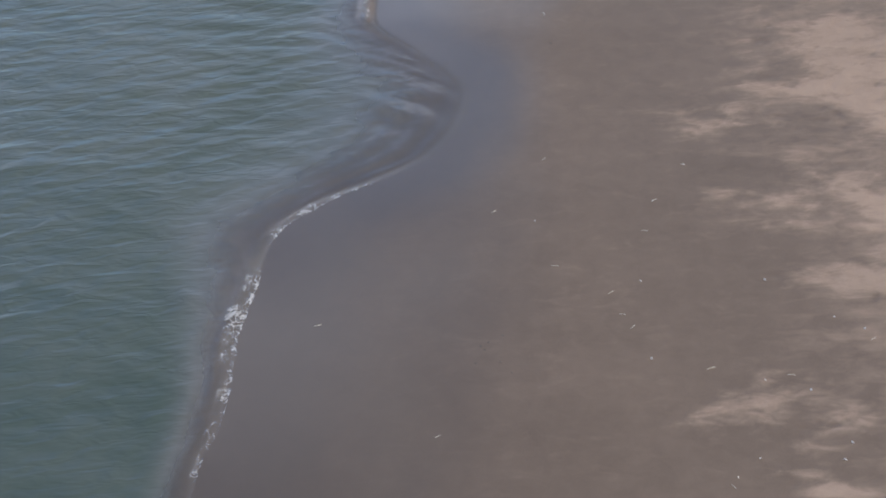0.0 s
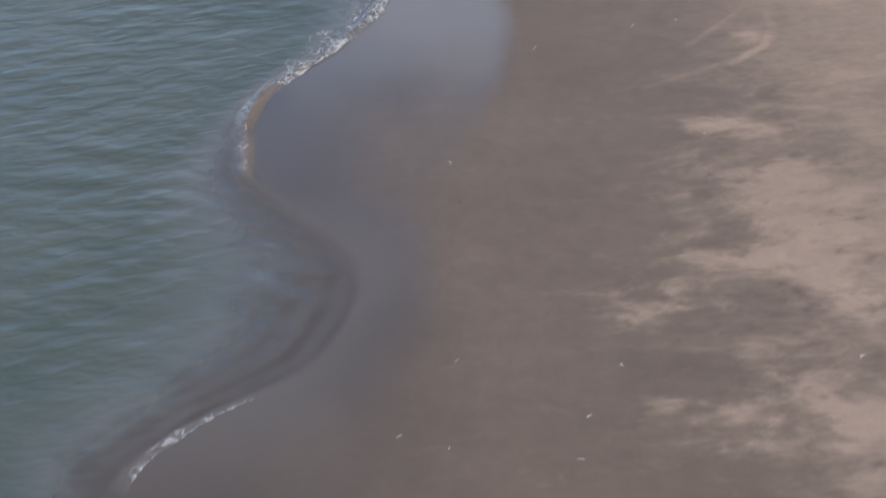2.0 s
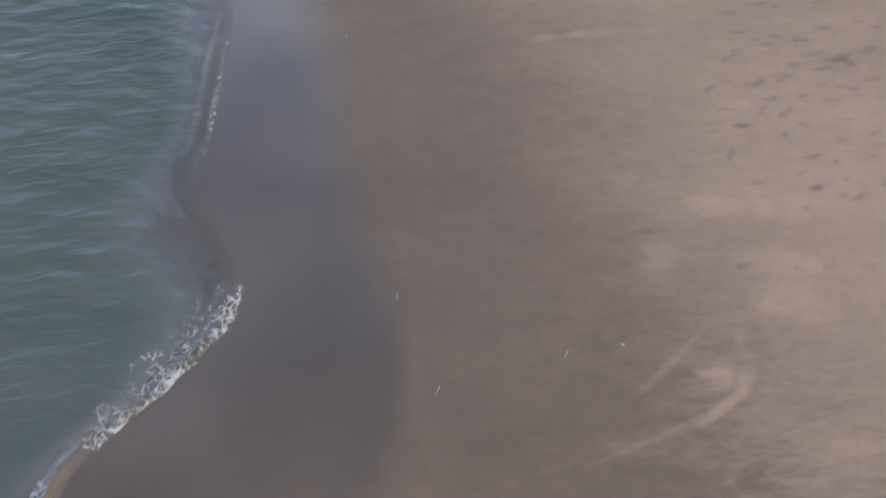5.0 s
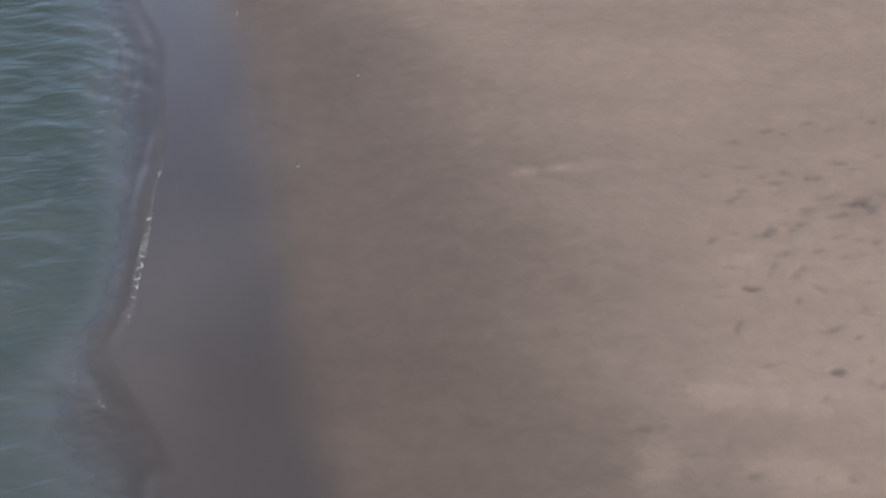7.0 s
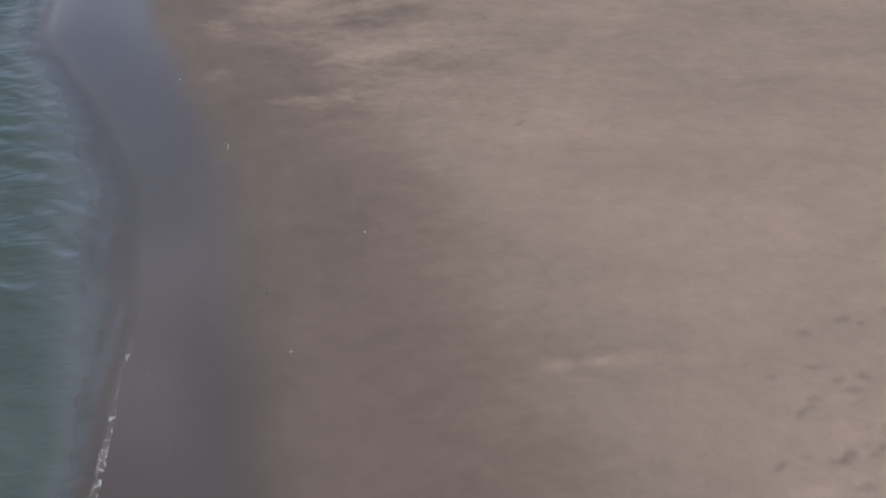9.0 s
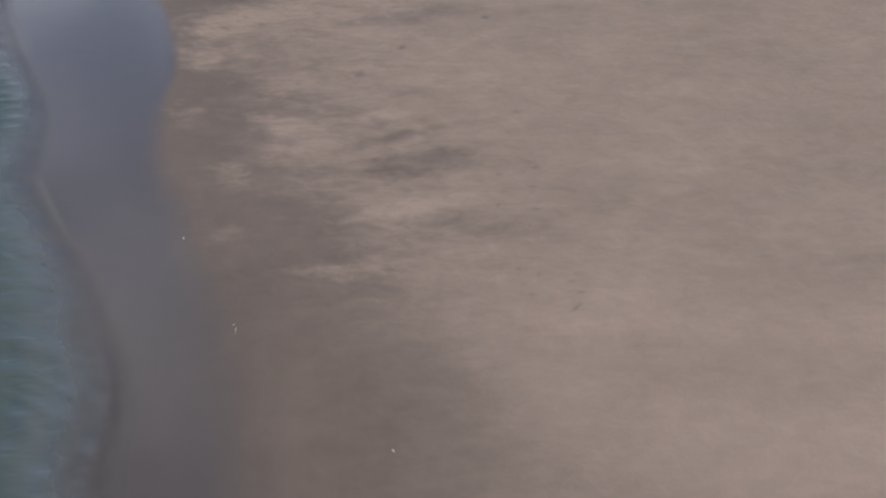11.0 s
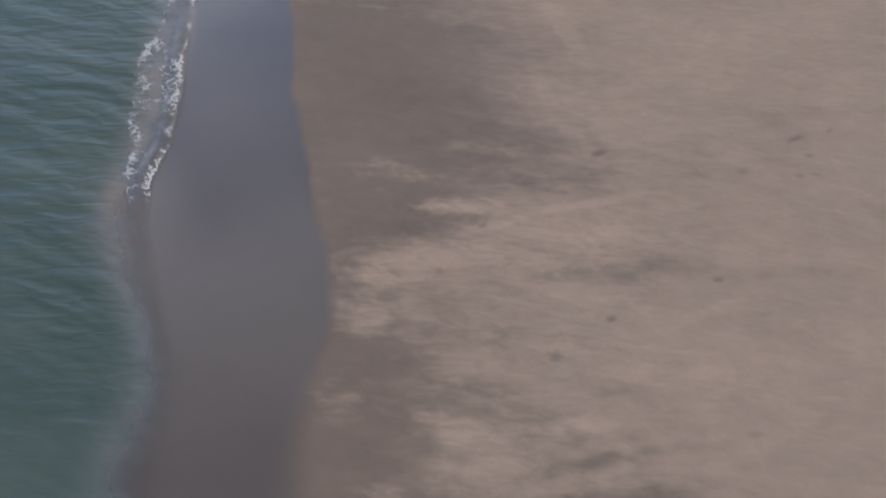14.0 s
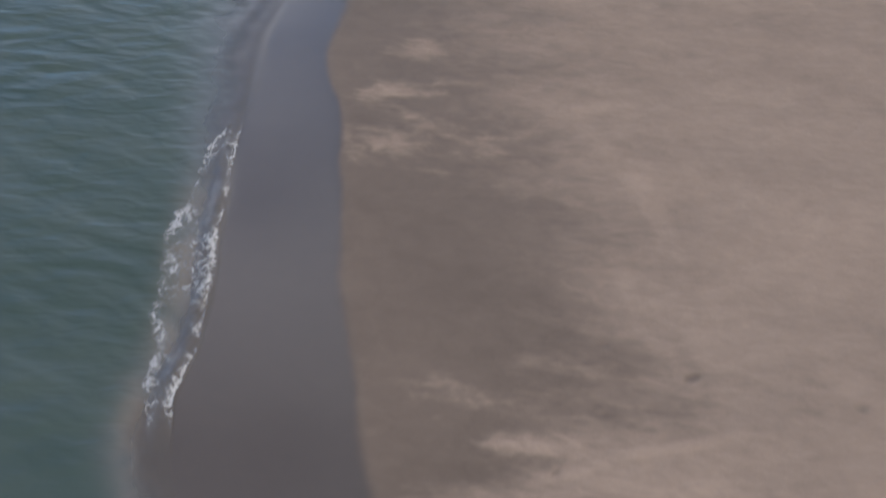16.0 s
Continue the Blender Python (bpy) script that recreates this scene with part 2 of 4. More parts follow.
def lattice(x, y, seed, fx=1.0, fy=1.0, octaves=4, gain=0.5):
    """Smooth random relief from -1 to 1 over arrays of places."""
    total, amp, norm = np.zeros(np.broadcast(x, y).shape), 1.0, 0.0
    for o in range(octaves):
        u, v = x * fx * 2 ** o + 17.3 * o + seed * 7.7, y * fy * 2 ** o - 9.1 * o + seed * 3.1
        i, j = np.floor(u), np.floor(v)
        a, b = u - i, v - j
        a, b = a * a * (3 - 2 * a), b * b * (3 - 2 * b)

        def corner(p, q):
            s = np.sin(p * 127.1 + q * 311.7 + seed * 74.7 + o * 19.19) * 43758.5453
            return (s - np.floor(s)) * 2 - 1
        total += amp * ((corner(i, j) * (1 - a) + corner(i + 1, j) * a) * (1 - b) + (corner(i, j + 1) * (1 - a) + corner(i + 1, j + 1) * a) * b)
        norm += amp
        amp *= gain
    return total / norm


def ease(v, a, b):
    u = np.clip((v - a) / (b - a), 0, 1)
    return u * u * (3 - 2 * u)


# water's edge, end of the wet film, and where the sand begins to dry
water_edge = curve_of([(8, -6.6), (14, -6.62), (17, -6.66), (19, -6.66), (20.0, -6.45), (20.7, -5.8), (21.4, -4.8), (22.2, -3.9), (23.3, -3.45), (24.4, -3.7), (25.4, -4.6),
                       (26.4, -5.7), (27.4, -6.08), (28.4, -6.08), (29.2, -5.85), (30.0, -5.15), (31.0, -4.45), (32.2, -3.85), (33.2, -3.85), (34.2, -4.45), (35.2, -4.95),
                       (36.5, -4.95), (38, -4.85), (40, -4.9), (42, -5.05), (44, -5.55), (45.4, -6.4), (47, -7.45), (48.5, -7.85), (50, -8.35), (51, -8.95), (52, -9.5), (53, -9.75),
                       (54.3, -9.9), (55.7, -10.05), (57.2, -10.5), (58.5, -10.8), (60.7, -11.15), (63, -11.4), (66, -12.2), (75, -14)])
film_edge = curve_of([(8, -2.0), (14, -1.9), (20, -1.9), (24, -2.2), (26, -2.0), (27.4, -1.7), (28.7, -1.32), (30.1, -1.12), (31.8, -1.3), (33.5, -1.75), (36.2, -2.3), (38.8, -2.85), (42, -3.55),
                      (44.8, -4.35), (46.8, -5.35), (48.2, -6.0), (49.4, -6.15), (50.6, -6.1), (51.8, -6.35), (53.8, -7.25), (55.2, -7.8), (56.9, -8.3), (58.3, -8.75), (60, -9.3), (61.6, -9.95), (63.7, -10.35), (66, -11.0), (75, -12.8)])
dry_edge = curve_of([(8, 2.8), (14, 2.4), (20, 2.0), (26, 1.4), (31, 1.7), (35, 1.3), (39, 0.5), (43, -1.6), (47, -4.1), (50, -5.6), (52, -5.9), (54, -5.5), (57, -6.0), (60, -8.0), (63, -9.1), (75, -11.5)])


def shore(y):
    return water_edge(y) + 0.12 * lattice(y * 0, y, 5, 1, 0.7, 4) + 0.05 * np.sin(2.1 * np.asarray(y) + 2.0 * lattice(y * 0, y, 6, 1, 0.4, 2))


def even_then_far(a, b, step, far, grow=1.35):
    core = list(np.arange(a, b + step / 2, step))
    low, high, d = [], [], step
    while not high or high[-1] < far:
        d *= grow
        low.append((low[-1] if low else core[0]) - d)
        high.append((high[-1] if high else core[-1]) + d)
    return np.array(low[::-1] + core + high)


def sheet(name, x, y, z, material, values=()):
    """A grid of quads from arrays of places, with values at its points."""
    rows, cols = x.shape
    me = bpy.data.meshes.new(name)
    me.vertices.add(rows * cols)
    me.vertices.foreach_set("co", np.stack([x, y, z], -1).astype(np.float32).ravel())
    k = np.arange(rows * cols).reshape(rows, cols)
    quads = np.stack([k[:-1, :-1], k[:-1, 1:], k[1:, 1:], k[1:, :-1]], -1).reshape(-1, 4)
    me.loops.add(quads.size)
    me.loops.foreach_set("vertex_index", quads.astype(np.int32).ravel())
    me.polygons.add(len(quads))
    me.polygons.foreach_set("loop_start", np.arange(0, quads.size, 4, dtype=np.int32))
    me.polygons.foreach_set("use_smooth", np.ones(len(quads), bool))
    me.update(calc_edges=True)
    for key, v in values:
        me.attributes.new(key, "FLOAT", "POINT").data.foreach_set("value", v.astype(np.float32).ravel())
    me.materials.append(material)
    return new(name, me)


GX = even_then_far(-12.5, 10.5, 0.055, 2500)
GY = even_then_far(12.5, 68.0, 0.055, 2500)
X, Y = np.meshgrid(GX, GY)
INLAND = X - shore(Y)
_slow = ease(Y, 29, 33) * (1 - ease(Y, 42, 47))
_swept = ease(Y, 44, 47) * (1 - ease(Y, 53, 57)) * (1 - ease(X - dry_edge(Y), 3.0, 6.5))
DRY = (0.80 - 0.26 * (1 - ease(Y, 29, 35)) - 0.20 * ease(Y, 42, 47) - 0.10 * _swept) * ease((X - dry_edge(Y) + 0.7 * (1 - 0.5 * _slow) * lattice(X, Y, 2, 0.30, 0.85, 4) + 0.6 + 2.2 * _slow) / (4.8 + 3.4 * _slow - 2.0 * ease(Y, 44, 47) * (1 - ease(Y, 52, 55))), 0, 1)
PATCHY = 0.22 + 0.72 * np.maximum(1 - ease(Y, 28, 33), 0.50 * ease(Y, 42, 48) + 0.35 * _swept) * (1 - 0.45 * ease(X - dry_edge(Y), 2.5, 6.0))
DRY *= 1 - 0.13 * np.exp(-((Y - 40.5) / 2.6) ** 2) * ease(X, 0.0, 3.0)
DRY += 0.30 * PATCHY * lattice(X, Y, 3, 0.35, 1.15, 4) * ease(X - dry_edge(Y), -1.5, 1.0)
RELIEF = np.zeros(X.shape)


def window(x0, x1, y0, y1):
    i0, i1 = np.searchsorted(GX, (x0, x1))
    j0, j1 = np.searchsorted(GY, (y0, y1))
    return slice(j0, j1), slice(i0, i1)


def dry_patch(x, y, long, short, turn, strength):
    """A pale patch of drained sand with a ragged edge, a little proud of the rest."""
    r = 1.9 * max(long, short) + 0.3
    w = window(x - r, x + r, y - r, y + r)
    c, s = math.cos(radians(turn)), math.sin(radians(turn))
    near = np.exp(-((X[w] - x) / long) ** 2 - ((Y[w] - y) / max(short, 0.2)) ** 2)

    def about_it(v):
        """Relief that is level on the whole over the patch, so that the patch stays in its place."""
        return v - (v * near).sum() / near.sum()
    dx = X[w] - x + 0.5 * long * about_it(lattice(X[w], Y[w], 9, 0.7, 1.1, 3))
    dy = Y[w] - y + 0.25 * about_it(lattice(X[w], Y[w], 10, 0.6, 0.9, 3)) * min(1.0, 2.5 * short)
    u, v = (dx * c + dy * s) / long, (dy * c - dx * s) / short
    torn = lattice(X[w] + 0.4 * lattice(X[w], Y[w], 16, 0.9, 0.9, 3), Y[w] + 0.3 * lattice(X[w], Y[w], 17, 0.9, 0.9, 3), 8, 0.9, 2.0, 5, 0.68)
    d = np.hypot(u, v) + 1.35 * about_it(torn)
    wisp = 0.5 + 0.5 * lattice(X[w] + 0.5 * Y[w], Y[w], 15, 0.7, 3.2, 5, 0.6)
    f = (1 - ease(d, -0.1, 1.5)) * np.clip(0.85 + 1.3 * about_it(wisp), 0.15, 1.2)
    DRY[w] += 0.80 * strength * f
    PATCHY[w] += 1.6 * abs(strength) * f * np.clip(1.1 - f, 0, 1)
    RELIEF[w] += 0.006 * strength * f


def near_line(points, reach):
    xs, ys = [p[0] for p in points], [p[1] for p in points]
    w = window(min(xs) - reach, max(xs) + reach, min(ys) - reach, max(ys) + reach)
    d = np.full(X[w].shape, 9.0)
    wob = 0.06 * lattice(X[w], Y[w], 11, 1.5, 1.5, 3)
    for (ax, ay), (bx, by) in zip(points, points[1:]):
        t = np.clip(((X[w] - ax) * (bx - ax) + (Y[w] - ay) * (by - ay)) / ((bx - ax) ** 2 + (by - ay) ** 2), 0, 1)
        d = np.minimum(d, np.hypot(X[w] - ax - t * (bx - ax), Y[w] - ay - t * (by - ay)))
    (ax, ay), (bx, by) = points[0], points[-1]
    u = ((X[w] - ax) * (bx - ax) + (Y[w] - ay) * (by - ay)) / ((bx - ax) ** 2 + (by - ay) ** 2)
    fade = ease(u, -0.05, 0.3) * (1 - ease(u, 0.75, 1.05))
    return w, d + wob, fade


def dry_streak(points, width, strength):
    w, d, fade = near_line(points, 1.0)
    strength = strength * (0.35 + 0.65 * fade)
    f = 1 - ease(d, 0.3 * width, 1.3 * width)
    f *= np.clip(0.55 + 1.1 * lattice(X[w], Y[w], 12, 1.5, 2.0, 5, 0.65), 0, 1)
    DRY[w] += 0.55 * strength * f
    RELIEF[w] += 0.008 * strength * f


def drag_trail(points, width, strength):
    """A shallow groove with low banks that a heavy body has slid."""
    w, d, fade = near_line(points, 1.0)
    d = d + 0.8 * width * lattice(X[w], Y[w], 18, 2.2, 2.2, 4, 0.6)
    strength = 0.7 * fade * strength * np.clip(0.45 + 1.4 * lattice(X[w], Y[w], 13, 1.1, 1.1, 5, 0.65), 0, 1.2)
    RELIEF[w] += strength * (-0.010 * (1 - ease(d, 0.2 * width, width)) + 0.007 * np.exp(-((d - 1.3 * width) / (0.5 * width)) ** 2))
    DRY[w] += 0.42 * strength * (1 - ease(d, 0.4 * width, 1.8 * width))


def hollow(x, y, long, short, turn, depth):
    """A pressed print with a raised rim."""
    r = 3.2 * long
    w = window(x - r, x + r, y - r, y + r)
    c, s = math.cos(radians(turn)), math.sin(radians(turn))
    dx, dy = X[w] - x, Y[w] - y
    d = np.hypot((dx * c + dy * s) / long, (dy * c - dx * s) / short) + 1.1 * lattice(X[w], Y[w], 14, 5, 6, 3)
    depth *= 0.36
    RELIEF[w] += -depth * np.exp(-d * d) + 0.18 * depth * np.exp(-((d - 1.6) / 0.5) ** 2)
    # floor darkened in colour, for damper sand and the print's own shade
    DRY[w] -= 0.30 * np.exp(-(d * 1.1) ** 2)


def track(x, y, turn, count, step, size, seed):
    """A line of shuffling prints, to either side in turn."""
    rng = random.Random(seed)
    c, s = math.cos(radians(turn)), math.sin(radians(turn))
    for k in range(count):
        side = (0.13 if k % 2 else -0.13) + rng.gauss(0, 0.05)
        along = k * step + rng.gauss(0, 0.12)
        hollow(x + along * c - side * s, y + along * s + side * c, size * rng.uniform(0.10, 0.17), size * rng.uniform(0.045, 0.07), turn + rng.gauss(0, 16), 0.030)


# pale, drained patches and streaks
dry_patch(2.86, 27.72, 0.93, 0.24, -2, 0.95)
dry_patch(4.09, 25.44, 1.36, 1.02, -1, 0.70)
dry_patch(2.44, 23.79, 0.84, 0.67, 0, 0.55)
dry_patch(4.42, 24.04, 0.77, 0.57, 0, 0.60)
dry_patch(2.61, 20.96, 1.07, 0.40, 1, 0.85)
dry_patch(4.48, 20.75, 0.60, 0.45, 1, 0.75)
dry_patch(3.55, 19.11, 1.03, 0.36, 2, 0.85)
dry_patch(4.37, 19.68, 0.42, 0.28, 1, 0.60)
dry_patch(1.32, 23.15, 0.68, 0.31, 0, 0.45)
dry_patch(3.04, 22.21, 0.35, 0.29, 0, 0.55)
dry_patch(4.62, 23.01, 0.42, 0.30, 0, 0.55)
dry_patch(0.75, 24.32, 0.46, 0.28, 0, 0.35)
dry_patch(4.58, 25.25, 0.80, 0.19, -1, -0.35)
dry_patch(4.12, 21.65, 0.72, 0.23, 1, 0.45)
dry_patch(4.34, 26.35, 0.56, 0.52, 0, 0.75)
dry_patch(4.58, 25.40, 0.65, 0.21, 1, -0.35)
dry_patch(5.36, 32.85, 0.61, 0.49, -1, 0.50)
dry_patch(2.18, 25.04, 0.39, 0.98, 1, 0.40)
dry_patch(3.76, 24.62, 0.68, 0.55, 1, 0.45)
dry_patch(4.58, 24.01, 0.49, 0.74, 1, 0.55)
dry_patch(3.83, 30.48, 0.47, 0.29, 0, 0.40)
dry_patch(2.45, 16.30, 0.98, 0.53, 4, 0.95)
dry_patch(3.29, 14.82, 0.64, 0.22, 4, 0.85)
dry_patch(2.87, 15.13, 0.57, 0.08, 4, 0.80)
dry_patch(1.24, 23.14, 0.75, 0.43, 1, 0.40)
dry_streak([(1.64, 28.90), (2.47, 29.26), (3.53, 29.71), (4.10, 30.16), (4.34, 30.72), (4.27, 31.38)], 0.11, 0.90)
dry_streak([(2.34, 30.02), (3.14, 30.81), (3.88, 31.63)], 0.06, 0.40)
dry_streak([(3.84, 28.26), (4.78, 28.15), (5.66, 27.86)], 0.10, 0.70)
dry_streak([(3.58, 28.54), (3.84, 28.97)], 0.09, 0.70)
dry_streak([(-0.01, 15.75), (0.68, 15.86), (1.46, 15.98)], 0.06, 0.60)
dry_streak([(1.27, 18.68), (1.86, 18.70), (2.48, 18.74)], 0.07, 0.50)
dry_streak([(3.63, 21.27), (4.18, 21.46), (4.67, 21.29)], 0.10, 0.40)
dry_patch(5.33, 34.33, 0.77, 0.36, 0, 0.60)
dry_patch(3.71, 30.57, 0.30, 0.13, 1, 0.60)
dry_patch(5.25, 34.30, 0.78, 0.17, -0, 0.60)
dry_patch(5.17, 32.01, 0.76, 0.41, -0, 0.50)
dry_patch(3.15, 32.87, 0.35, 0.65, -0, 0.30)
dry_patch(-5.50, 54.34, 0.72, 0.35, 8, 0.80)
dry_patch(-4.80, 53.62, 0.81, 0.24, 8, 0.94)
dry_patch(-5.50, 52.20, 1.17, 0.48, 12, 0.65)
dry_patch(-4.33, 52.61, 0.72, 0.25, 12, 0.51)
dry_patch(-5.85, 51.10, 0.55, 0.84, 8, 0.65)
dry_patch(-5.50, 49.30, 0.39, 0.63, 8, 0.43)
dry_patch(-8.10, 59.80, 1.30, 0.70, 14, 0.85)
dry_patch(-8.65, 61.00, 1.10, 0.31, 14, 0.90)
dry_patch(-8.40, 62.45, 0.72, 0.31, 14, 0.58)
dry_patch(-4.60, 55.20, 0.98, 0.15, 12, 0.51)
dry_patch(-4.20, 46.35, 0.66, 0.20, 8, 0.50)
dry_patch(-2.40, 45.60, 0.98, 0.21, 8, 0.65)
dry_patch(-4.55, 47.80, 0.39, 0.28, 8, 0.51)
dry_patch(-3.84, 49.06, 0.72, 0.28, 8, 0.43)
dry_patch(-2.10, 49.45, 0.85, 0.25, 10, 0.43)
dry_patch(-1.63, 47.02, 0.72, 0.28, 10, 0.43)
dry_patch(-1.40, 48.25, 0.91, 0.34, 10, -0.40)
dry_patch(-2.80, 54.64, 0.85, 0.25, 12, -0.36)
dry_patch(-2.10, 52.75, 0.85, 0.31, 12, -0.36)
dry_patch(-1.90, 53.55, 0.52, 0.21, 12, 0.43)
dry_streak([(-4.58, 53.00), (-3.70, 53.42), (-3.00, 53.86), (-2.00, 54.28), (-1.48, 54.60)], 0.13, 0.70)
dry_streak([(-6.00, 52.84), (-5.30, 53.00), (-4.72, 53.22), (-3.72, 53.62)], 0.17, -0.60)
dry_streak([(-2.75, 48.46), (-1.80, 48.90), (-0.92, 49.27)], 0.12, -0.60)
dry_streak([(-5.40, 61.05), (-4.22, 60.28), (-3.61, 59.51), (-3.12, 58.62), (-2.80, 57.95)], 0.26, 0.60)
dry_streak([(-5.30, 61.10), (-4.61, 61.50), (-4.00, 61.85)], 0.20, 0.45)
dry_streak([(-3.70, 57.50), (-3.02, 56.07), (-2.40, 55.50)], 0.18, 0.35)
dry_streak([(-6.90, 58.30), (-5.60, 58.60), (-4.40, 58.50)], 0.30, -0.35)
dry_streak([(-9.40, 60.90), (-8.20, 61.30), (-6.90, 61.75)], 0.10, 0.45)
dry_streak([(4.88, 34.30), (5.81, 34.36), (6.88, 34.17)], 0.11, 0.40)
drag_trail([(1.34, 39.31), (2.06, 39.39), (2.79, 39.47)], 0.09, 0.50)
drag_trail([(-0.38, 37.51), (0.29, 37.46), (0.87, 37.41)], 0.10, 0.45)
drag_trail([(1.24, 39.23), (1.95, 39.35), (2.74, 39.49)], 0.09, 0.50)
drag_trail([(-1.54, 43.71), (-0.54, 43.98), (0.27, 44.17)], 0.09, 0.45)
drag_trail([(-1.35, 42.10), (-0.49, 42.35)], 0.09, 0.30)
drag_trail([(-1.84, 43.34), (-0.93, 43.74), (0.24, 43.99)], 0.10, 0.35)
drag_trail([(5.26, 43.63), (6.12, 41.96), (7.19, 40.35)], 0.23, 0.55)
drag_trail([(4.77, 43.48), (5.53, 41.73), (6.15, 39.88)], 0.21, 0.35)
drag_trail([(5.77, 43.65), (6.38, 42.44)], 0.19, 0.45)
drag_trail([(1.24, 39.30), (2.27, 39.48), (3.30, 39.46)], 0.08, 0.60)
drag_trail([(4.70, 36.87), (5.78, 37.23), (6.80, 37.68)], 0.12, 0.50)
drag_trail([(5.30, 46.49), (7.11, 46.96), (9.09, 47.44)], 0.16, 0.40)
drag_trail([(4.50, 31.60), (5.12, 32.07), (5.99, 32.39)], 0.12, 0.60)
drag_trail([(5.00, 32.90), (5.59, 33.07), (6.07, 32.72)], 0.12, 0.60)
drag_trail([(1.44, 39.33), (3.15, 39.53), (5.03, 39.47)], 0.10, 0.60)
drag_trail([(4.64, 36.91), (6.17, 37.42), (7.92, 38.02)], 0.12, 0.50)
drag_trail([(4.83, 37.60), (6.32, 38.20), (7.91, 39.33)], 0.12, 0.50)
drag_trail([(4.65, 36.06), (6.05, 36.33), (7.74, 36.88)], 0.12, 0.40)
drag_trail([(-0.13, 54.40), (1.20, 53.67), (3.17, 53.61)], 0.18, 0.45)
drag_trail([(-1.02, 50.22), (-0.04, 50.97), (1.49, 51.50)], 0.14, 0.40)
drag_trail([(-1.49, 46.37), (-1.19, 47.11), (-0.32, 47.72)], 0.12, 0.40)
drag_trail([(1.81, 46.57), (2.75, 47.64), (3.90, 48.29)], 0.14, 0.40)
drag_trail([(-0.54, 56.18), (0.82, 55.47), (2.35, 55.46)], 0.19, 0.45)
drag_trail([(-0.79, 51.68), (0.38, 52.57), (1.69, 52.97)], 0.15, 0.45)

# prints pressed into the sand
hollow(2.66, 26.32, 0.09, 0.04, 21, 0.032)
hollow(3.57, 26.39, 0.09, 0.05, -32, 0.025)
hollow(4.07, 26.42, 0.13, 0.04, 17, 0.031)
hollow(3.18, 26.14, 0.11, 0.05, -11, 0.039)
hollow(2.44, 25.79, 0.10, 0.05, 33, 0.027)
hollow(2.60, 25.75, 0.08, 0.06, 24, 0.028)
hollow(3.59, 25.55, 0.14, 0.05, 55, 0.036)
hollow(4.21, 25.85, 0.08, 0.05, -8, 0.034)
hollow(2.54, 24.53, 0.15, 0.04, 14, 0.027)
hollow(3.05, 24.43, 0.13, 0.05, -9, 0.037)
hollow(3.05, 24.30, 0.13, 0.05, 2, 0.030)
hollow(3.80, 24.33, 0.13, 0.06, 43, 0.037)
hollow(4.78, 23.91, 0.11, 0.05, 7, 0.035)
hollow(4.87, 23.80, 0.10, 0.06, 7, 0.032)
hollow(3.85, 23.92, 0.11, 0.05, 27, 0.025)
hollow(2.74, 23.35, 0.13, 0.05, -9, 0.039)
hollow(3.61, 23.43, 0.09, 0.06, 28, 0.039)
hollow(3.92, 23.40, 0.12, 0.05, -35, 0.036)
hollow(4.74, 23.38, 0.14, 0.04, 47, 0.024)
hollow(3.07, 22.98, 0.09, 0.04, 43, 0.024)
hollow(3.95, 23.04, 0.10, 0.05, 49, 0.039)
hollow(4.64, 23.01, 0.13, 0.04, 20, 0.035)
hollow(5.00, 22.94, 0.08, 0.05, 42, 0.033)
hollow(3.24, 22.73, 0.13, 0.05, 17, 0.032)
hollow(3.73, 22.56, 0.09, 0.05, 12, 0.031)
hollow(4.44, 22.52, 0.12, 0.05, 5, 0.022)
hollow(3.65, 19.91, 0.12, 0.04, -5, 0.029)
hollow(4.55, 20.05, 0.11, 0.06, 17, 0.028)
hollow(3.43, 19.16, 0.10, 0.05, -33, 0.032)
hollow(4.45, 19.15, 0.14, 0.05, -38, 0.039)
hollow(2.47, 19.11, 0.14, 0.05, -10, 0.037)
hollow(4.09, 18.69, 0.10, 0.05, 57, 0.027)
hollow(4.28, 18.70, 0.12, 0.04, 51, 0.032)
hollow(3.00, 16.09, 0.09, 0.05, 8, 0.035)
hollow(3.19, 16.03, 0.09, 0.04, 5, 0.029)
hollow(2.75, 15.94, 0.13, 0.04, -8, 0.039)
hollow(4.38, 16.54, 0.10, 0.04, -0, 0.028)
hollow(4.16, 15.23, 0.10, 0.05, 31, 0.024)
hollow(2.56, 14.92, 0.11, 0.05, 15, 0.040)
hollow(5.02, 39.18, 0.10, 0.06, 14, 0.026)
hollow(5.75, 39.41, 0.14, 0.05, 5, 0.045)
hollow(6.25, 38.76, 0.14, 0.04, 30, 0.034)
hollow(5.41, 38.60, 0.16, 0.05, 31, 0.034)
hollow(6.30, 38.31, 0.11, 0.06, 36, 0.033)
hollow(7.15, 38.60, 0.15, 0.05, 6, 0.036)
hollow(6.83, 39.10, 0.10, 0.05, 60, 0.037)
hollow(7.74, 39.33, 0.17, 0.04, 4, 0.041)
hollow(7.58, 38.39, 0.15, 0.06, 20, 0.043)
hollow(5.89, 37.82, 0.15, 0.06, 35, 0.039)
hollow(5.08, 37.58, 0.12, 0.06, -14, 0.042)
hollow(7.05, 37.66, 0.13, 0.04, 26, 0.043)
hollow(5.99, 37.25, 0.14, 0.06, 6, 0.033)
hollow(7.29, 37.17, 0.15, 0.04, 26, 0.043)
hollow(5.08, 36.96, 0.17, 0.04, -6, 0.044)
hollow(6.10, 36.74, 0.12, 0.05, 13, 0.039)
hollow(5.25, 36.46, 0.11, 0.05, 8, 0.040)
hollow(6.02, 36.20, 0.09, 0.06, 37, 0.034)
